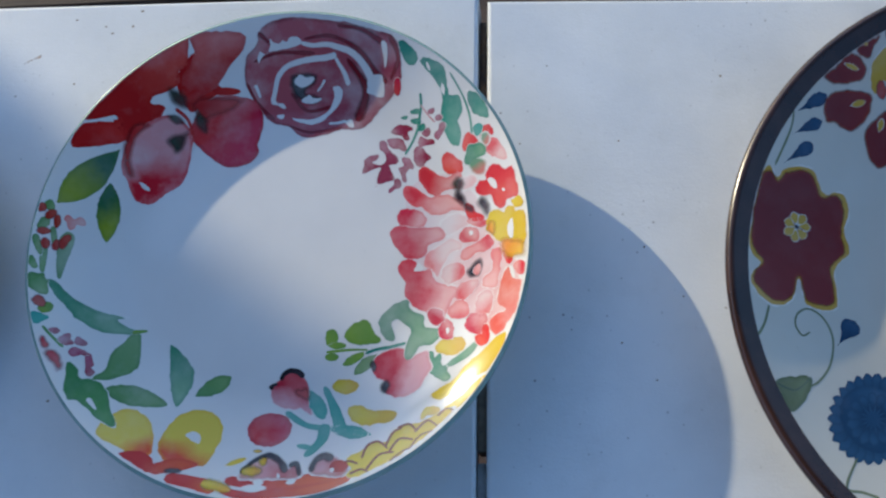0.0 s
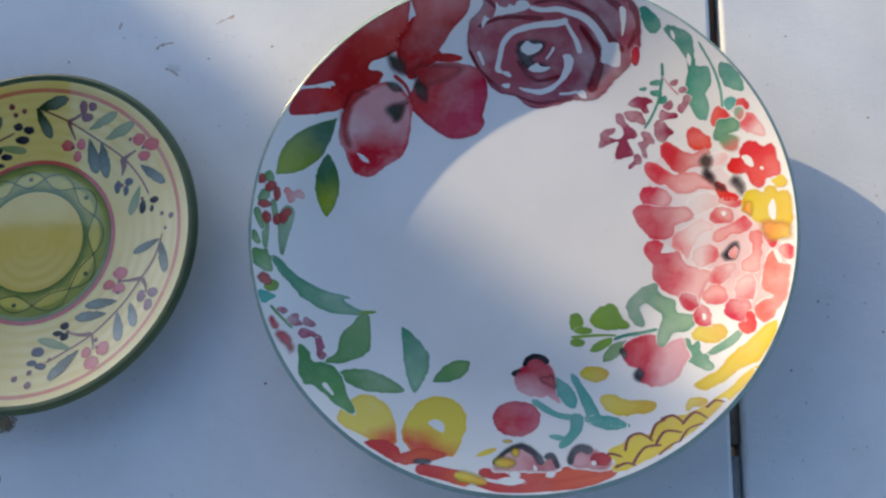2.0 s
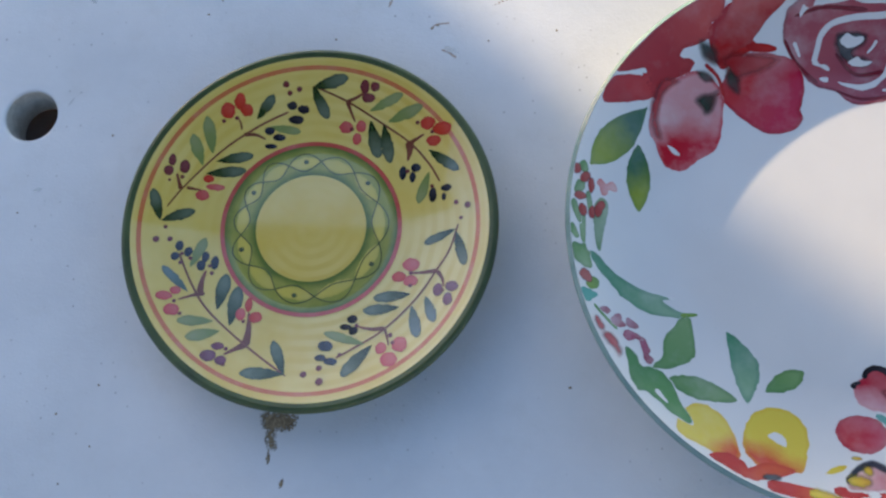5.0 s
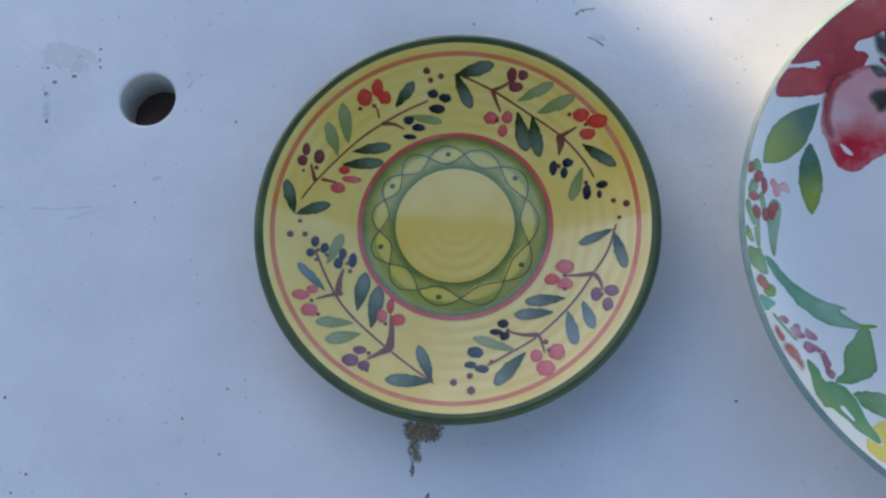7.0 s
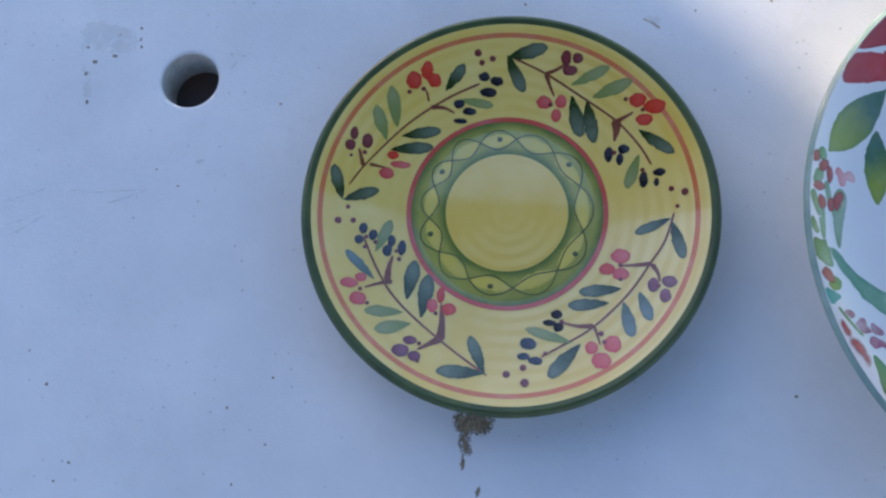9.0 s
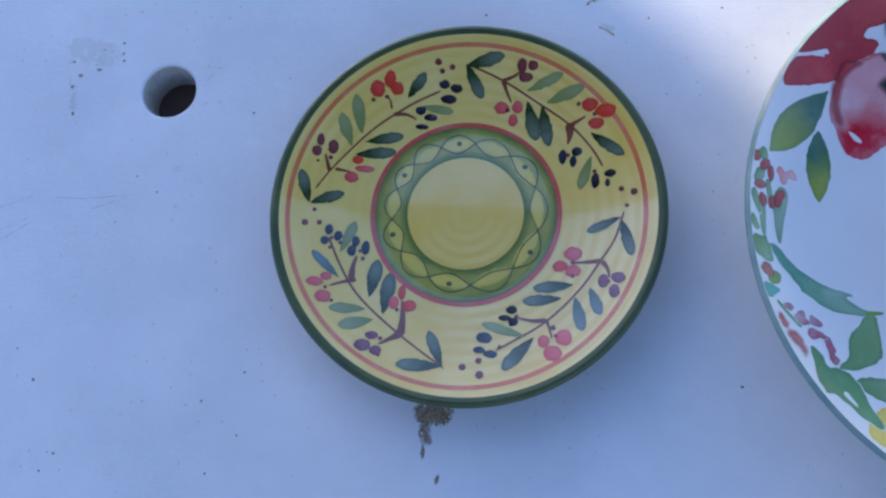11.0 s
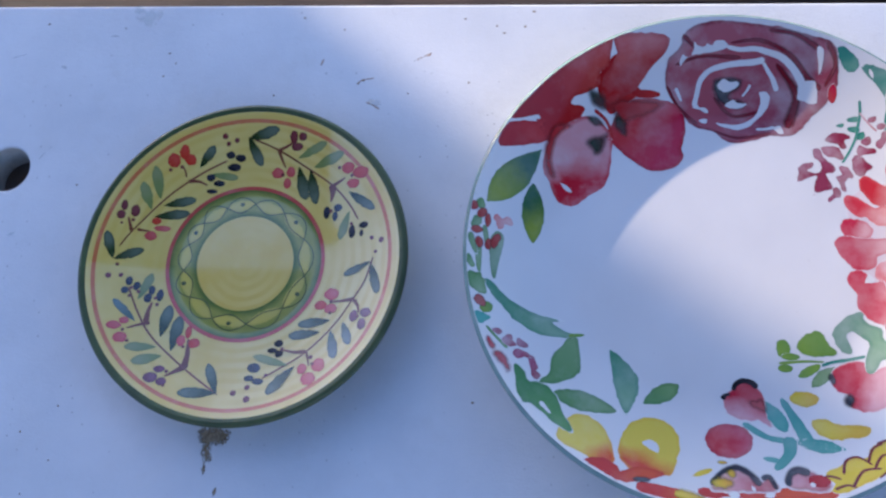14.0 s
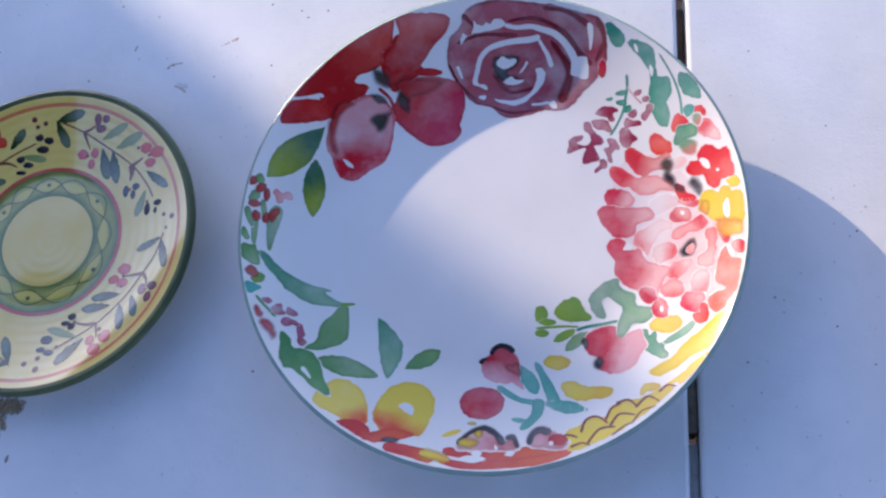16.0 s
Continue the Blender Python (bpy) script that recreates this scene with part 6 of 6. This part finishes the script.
# wide plate: flowers along the rim that shows
on(wide, WIDE_H)
wash(OCHRE, "flower_edge", [-144.2, 58.3, -139.5, 61.8, -136.8, 56.3, -132.5, 60.9, -122.5, 63.8, -116.5, 61.5, -113.8, 55, -110.5, 49.3, -106.4, 51.1, -100.7, 50.1, -98.8, 39.7, -101.8, 29.9, -100.8, 18.5, -109.1, 9.7, -109.8, -10.2, -121.3, -11.9, -127.2, -8.5, -129, 3.1, -133.1, -8.1, -142.1, -12.1, -149.2, -9, -155, -0.9, -153.9, 5, -149.1, 9.9, -154.2, 16.6, -151.7, 34.1, -148.5, 46.2])
wash(OXBLOOD, "flower", [-144.7, 56.9, -138.7, 59.9, -136.2, 54.7, -132.2, 59, -122.8, 61.8, -117.2, 59.6, -114.7, 53.4, -111.6, 48, -107.8, 49.7, -102.5, 48.7, -100.7, 38.9, -103.5, 29.7, -102.5, 19, -110.4, 10.6, -111, -8.2, -121.7, -9.8, -127.3, -6.6, -128.9, 4.4, -132.8, -6.3, -141.3, -10.1, -147.9, -7.1, -153.3, 0.6, -152.3, 6.2, -147.7, 10.8, -152.5, 17.2, -151.8, 33.8, -148.8, 45.3], lift=1)
petal(OCHRE, "petal", -127.8, 30.8, -120.4, 31.5, 5.12, fat=0.7, lift=2)
petal(OCHRE, "petal", -127.8, 30.8, -123.7, 24.9, 5.2, fat=0.7, lift=2)
petal(OCHRE, "petal", -127.8, 30.8, -130, 22.7, 5.03, fat=0.7, lift=2)
petal(OCHRE, "petal", -127.8, 30.8, -134.7, 26.6, 5.12, fat=0.7, lift=2)
petal(OCHRE, "petal", -127.8, 30.8, -134.1, 33.6, 5.21, fat=0.7, lift=2)
petal(OCHRE, "petal", -127.8, 30.8, -128.8, 38.5, 5.12, fat=0.7, lift=2)
petal(OCHRE, "petal", -127.8, 30.8, -122.7, 37.5, 5.12, fat=0.7, lift=2)
oval(INK, "stamen", -127.8, 30.8, 3.06, 3.06, lift=3)
petal(BLUE, "drop", -125, 90.6, -107.6, 101.4, 7.34, fat=0.75)
petal(BLUE, "drop", -127, 79.4, -110.6, 87.9, 6.62, fat=0.75)
petal(BLUE, "drop", -132.4, 63.9, -116, 75.4, 7.23, fat=0.75)
petal(BLUE, "drop", -112.3, -30, -101.8, -16.6, 10.47, fat=0.75)
stroke(LEAF_OLIVE, "stem", 0.87, 1.23, [-125.9, 91.3, -128.1, 81.3, -137.4, 62.1])
stroke(LEAF_OLIVE, "stem", 1.19, 1.38, [-146.2, -11.7, -149.2, -20.6, -153.1, -27.2])
stroke(LEAF_OLIVE, "stem", 0.89, 1.15, [-126, -23.9, -130.3, -25.9, -133.3, -20.7, -131.4, -14.7, -125.2, -11.9, -118, -16.6, -114.5, -26.6, -117.5, -39.8, -124.6, -48.8, -130.2, -51.9])
wash(LEAF_OLIVE, "leaf", [-147, -50.6, -143.3, -48, -128.4, -47, -131.4, -56.2, -136.7, -62.6, -141.5, -64.6, -144.4, -57.6])
petal(BLUE, "petal", -91.6, -66, -77.5, -65.6, 5.93, fat=0.7)
petal(BLUE, "petal", -92.2, -68, -79.2, -71.1, 5.93, fat=0.7)
petal(BLUE, "petal", -93.3, -69.9, -82.1, -76.2, 5.93, fat=0.7)
petal(BLUE, "petal", -94.7, -71.6, -86.1, -80.8, 5.93, fat=0.7)
petal(BLUE, "petal", -96.5, -73, -90.9, -84.5, 5.93, fat=0.7)
petal(BLUE, "petal", -98.5, -74, -96.2, -87.1, 5.95, fat=0.7)
petal(BLUE, "petal", -100.6, -74.6, -101.7, -88.6, 5.93, fat=0.7)
petal(BLUE, "petal", -102.7, -74.6, -107.1, -88.8, 5.85, fat=0.7)
petal(BLUE, "petal", -104.6, -74.3, -112.1, -87.7, 5.83, fat=0.7)
petal(BLUE, "petal", -106.2, -73.4, -116.5, -85.4, 5.83, fat=0.7)
petal(BLUE, "petal", -107.5, -72.1, -119.9, -82, 6.04, fat=0.7)
petal(BLUE, "petal", -108.4, -70.5, -122.3, -77.7, 5.93, fat=0.7)
petal(BLUE, "petal", -108.8, -68.7, -123.3, -72.8, 5.91, fat=0.7)
petal(BLUE, "petal", -108.7, -66.7, -123.1, -67.4, 6.03, fat=0.7)
petal(BLUE, "petal", -108.1, -64.7, -121.6, -61.9, 6.03, fat=0.7)
petal(BLUE, "petal", -107.1, -62.7, -118.8, -56.6, 6.12, fat=0.7)
petal(BLUE, "petal", -105.6, -61, -114.9, -51.8, 6.02, fat=0.7)
petal(BLUE, "petal", -103.8, -59.6, -110.1, -47.8, 6.02, fat=0.7)
petal(BLUE, "petal", -101.8, -58.6, -104.7, -44.9, 6.12, fat=0.7)
petal(BLUE, "petal", -99.7, -58, -99, -43.3, 6.03, fat=0.7)
petal(BLUE, "petal", -97.6, -57.9, -93.5, -43.1, 6.14, fat=0.7)
petal(BLUE, "petal", -95.7, -58.3, -88.4, -44.3, 5.93, fat=0.7)
petal(BLUE, "petal", -94, -59.2, -83.9, -46.8, 6.03, fat=0.7)
petal(BLUE, "petal", -92.7, -60.5, -80.5, -50.4, 6.14, fat=0.7)
petal(BLUE, "petal", -91.8, -62.1, -78.2, -55, 6.03, fat=0.7)
petal(BLUE, "petal", -91.4, -64, -77.1, -60.1, 6.03, fat=0.7)
oval(BLUE, "flower", -100.1, -66.3, 33.31, 33.31, lift=1)
petal(BLUE, "petal", -97.4, -66.8, -87.2, -68.5, 5.1, fat=0.7, lift=2)
petal(BLUE, "petal", -98.1, -67.9, -90.7, -74, 5.08, fat=0.7, lift=2)
petal(BLUE, "petal", -99.3, -68.8, -96.1, -77.9, 5.08, fat=0.7, lift=2)
petal(BLUE, "petal", -100.6, -69.1, -102.3, -79.6, 5.1, fat=0.7, lift=2)
petal(BLUE, "petal", -101.8, -68.9, -108, -78.7, 5.17, fat=0.7, lift=2)
petal(BLUE, "petal", -102.6, -68.2, -112.2, -75.3, 5.08, fat=0.7, lift=2)
petal(BLUE, "petal", -103, -67.1, -114, -70.2, 5.17, fat=0.7, lift=2)
petal(BLUE, "petal", -102.8, -65.9, -113.2, -64.3, 5.17, fat=0.7, lift=2)
petal(BLUE, "petal", -102.1, -64.7, -109.7, -58.7, 5.18, fat=0.7, lift=2)
petal(BLUE, "petal", -101, -63.9, -104.3, -54.5, 5.17, fat=0.7, lift=2)
petal(BLUE, "petal", -99.7, -63.5, -98.1, -52.8, 5.08, fat=0.7, lift=2)
petal(BLUE, "petal", -98.5, -63.7, -92.3, -53.8, 5.17, fat=0.7, lift=2)
petal(BLUE, "petal", -97.6, -64.4, -88.1, -57.3, 5.26, fat=0.7, lift=2)
petal(BLUE, "petal", -97.2, -65.5, -86.3, -62.5, 5.17, fat=0.7, lift=2)
stroke(LEAF_OLIVE, "stem", 1.11, 1.34, [-111.7, -85.9, -119.5, -99.5, -111.8, -101.7, -104.7, -104])
wash(OXBLOOD, "petal", [-109.8, 110.1, -103.2, 116.3, -92.6, 124.9, -84.7, 116, -89.7, 109.6, -102.2, 106.8])
wash(OXBLOOD, "petal", [-109.3, 97.2, -102.9, 104.2, -89.2, 105.6, -81.6, 101.6, -86.7, 89.6, -95, 82.6, -102.9, 86.3, -108.4, 87.8])
wash(OXBLOOD, "petal", [-91.9, 125.5, -83.6, 131.1, -76.1, 135.6, -79.9, 128.6, -84.3, 121.1])
wash(OXBLOOD, "petal", [-88.3, 81.6, -81, 92.3, -68.6, 98, -63.5, 80.4, -74.9, 67.4, -84.1, 65.8])
wash(OXBLOOD, "petal", [-75, 136.2, -61.4, 142.9, -51.3, 146.8, -58.8, 135.4, -71, 129.2])
petal(OCHRE, "fleck", -97.9, 118.2, -89.6, 115.6, 2.96, lift=1)
petal(OCHRE, "fleck", -94.7, 96.9, -86.3, 99.8, 3.61, lift=1)
petal(OCHRE, "fleck", -86, 129.6, -85.2, 127.7, 2.44, lift=1)
petal(OCHRE, "fleck", -79.9, 84.2, -77.4, 91.7, 3.6, lift=1)
wash(OCHRE, "flower_heart", [-83.6, 108.6, -82.2, 120.1, -74.1, 129, -64.9, 128.1, -58.9, 118.6, -65.3, 106.8, -72.8, 109.3, -77.4, 110.5, -80.1, 103.1])
oval(BERRY_RED, "stamen", -77.5, 106.2, 6.5, 10.63, lift=1)
stroke(OLIVE_DARK, "leaf_vein", 0.5, 0.4, [-146.5, -51, -137.5, -54, -128.6, -47.2], lift=1)
# table: caked dirt, scuffs and scratches
on(table, flat_top)
wash(DIRT, "dirt_stain", [-282, -100.4, -272.4, -98.1, -264.1, -99.7, -262.8, -103.3, -264.6, -107.2, -269.5, -109.4, -272.6, -108.7, -272.7, -112.9, -271.9, -117.1, -275.3, -118.9, -278.7, -114.7, -278.6, -109.7, -281, -106.1])
petal(DIRT, "dirt_stain", -275.9, -117.4, -276, -125.6, 2.22)
petal(DIRT, "dirt_stain", -267.5, -130.5, -268.8, -136.4, 2.26)
wash(FILM, "dirt_film", [-491.6, 79.7, -487.1, 87.9, -474.9, 87.6, -460.3, 81.4, -457.2, 72, -471.1, 66.5, -483.9, 70.5, -485.7, 64.1, -478.6, 58.2, -478.1, 39.6, -484.5, 42.3, -486, 57.8])
oval(DIRT, "speck", -458.2, 83.1, 1.57, 1.88)
oval(DIRT, "speck", -457.4, 76.8, 1.23, 2.46)
oval(DIRT, "speck", -456.4, 72.7, 1.57, 1.88)
oval(DIRT, "speck", -479.5, 63.2, 2.77, 2.77)
oval(DIRT, "speck", -483.3, 56.4, 2.16, 2.47)
oval(DIRT, "speck", -479.9, 41.1, 1.81, 2.72)
oval(DIRT, "speck", -469.7, 66.9, 3.13, 1.88)
oval(DIRT, "speck", -484.6, 71.1, 1.88, 1.57)
oval(DIRT, "speck", -468.8, 78.7, 1.57, 1.57)
oval(DIRT, "speck", -366.5, -90.3, 1.54, 1.29)
oval(DIRT, "speck", -386.1, -105.6, 1.33, 1.86)
oval(DIRT, "speck", -380.3, 45.3, 1.46, 1.46)
oval(DIRT, "speck", -425.9, -0.5, 1.44, 1.15)
oval(DIRT, "speck", -438, 7.5, 1.17, 1.17)
oval(DIRT, "speck", -456.6, -136.1, 1.58, 1.58)
oval(DIRT, "speck", -462.4, -145.1, 1.55, 1.29)
oval(DIRT, "speck", -473.8, -101.5, 1.87, 1.87)
oval(DIRT, "speck", -379.5, -139.7, 1.26, 1.26)
oval(DIRT, "speck", -366.3, -120.8, 1.28, 1.28)
oval(DIRT, "speck", -445.7, -18, 1.13, 1.13)
stroke(FILM, "scratch", 1.47, 0.73, [-511.6, -13.8, -503.5, -10.6, -492.8, -5.8])
stroke(FILM, "scratch", 1.42, 0.71, [-507.9, -31.3, -499, -25.5, -490.7, -19.4])
stroke(FILM, "scratch", 1.42, 0.73, [-509.1, -25.6, -501.1, -22.4, -493.3, -18.1])
stroke(FILM, "scratch", 1.46, 0.72, [-481.1, -6.2, -463.9, -5.9, -441.4, -3])
stroke(FILM, "scratch", 1.41, 0.72, [-460, -11.5, -450.6, -7.9, -441.3, -3.5])
stroke(FILM, "scratch", 1.49, 0.76, [-408.4, 62.3, -405.6, 67.1, -401.5, 70.8])
wash(FILM, "dirt_film", [-421.1, 12.5, -415.7, 14.9, -412.7, 13.6, -418, 10.9])
on(table, flat_top)
petal(MARK, "dirt_mark", -177.9, 127.4, -165, 134, 1.5)
petal(MARK, "dirt_mark", -169.4, 131.3, -165, 134, 2.22)
stroke(MARK, "dirt_mark", 1.5, 1.13, [-210.4, 112.9, -207.4, 115.6, -200.4, 116.8])
oval(DIRT, "speck", -206.7, 115.2, 1.85, 1.48)
oval(DIRT, "speck", -209.7, 113.3, 1.5, 1.5)
stroke(MARK, "dirt_mark", 1.48, 1.44, [-203.5, 100.4, -199.2, 98.5, -195.5, 95.8])
petal(FILM, "dirt_film", -205.4, 103.1, -191.1, 97.4, 5.93)
petal(MARK, "dirt_mark", -234.6, 125.6, -232.9, 131.2, 1.9)
stroke(FILM, "dirt_mark", 2.45, 1.61, [-375.9, 149.5, -370.5, 149.4])
stroke(FILM, "dirt_mark", 2.04, 1.24, [-441.5, 134.4, -432.2, 136.9])
petal(FILM, "dirt_film", -407.4, 128.8, -401, 125.5, 3.22)
oval(DIRT, "speck", -221.6, 151.4, 1.54, 1.54)
oval(DIRT, "speck", -247.9, 160.3, 1.98, 1.58)
oval(DIRT, "speck", -145.7, 157.5, 1.9, 1.52)
oval(DIRT, "speck", -125.9, 152.1, 1.5, 1.5)
oval(DIRT, "speck", -121.2, 147.2, 2.63, 1.13)
oval(DIRT, "speck", -108.6, 151.5, 1.88, 1.88)
oval(DIRT, "speck", -141.5, 113.2, 1.46, 1.46)
oval(DIRT, "speck", -178.4, 106.2, 1.48, 1.48)
oval(DIRT, "speck", -334.3, 136.3, 1.99, 1.59)
oval(DIRT, "speck", -329.1, 128.8, 1.19, 1.59)
oval(DIRT, "speck", -336.1, 119.9, 1.55, 1.55)
oval(DIRT, "speck", -420.4, 159.3, 2.09, 1.68)
oval(DIRT, "speck", -262.4, 105.5, 1.49, 1.86)
wash(FILM, "dirt_film", [-366.7, 174.1, -352.7, 171.3, -341.8, 167.8, -344.1, 156.8, -354, 154.3, -361.6, 161.2])
on(table, flat_top)
oval(DIRT, "speck", 243.5, 103, 1.65, 1.65)
oval(DIRT, "speck", 199.7, -70.4, 1.45, 1.16)
oval(DIRT, "speck", 182.5, -50.6, 1.5, 1.2)
oval(DIRT, "speck", -130.3, -80.8, 1.9, 1.58)
oval(DIRT, "speck", 145.9, 113.5, 1.38, 1.04)
oval(DIRT, "speck", -103.4, 162, 2.32, 1.55)
oval(DIRT, "speck", 196.4, 2.2, 1.26, 1.26)
oval(DIRT, "speck", 215.7, -25.8, 1.22, 1.22)
oval(DIRT, "speck", 237.2, -32.2, 1.18, 1.18)
oval(DIRT, "speck", 129.8, 64.8, 1.32, 1.32)
oval(DIRT, "speck", 185.2, 64.8, 1.34, 1.34)
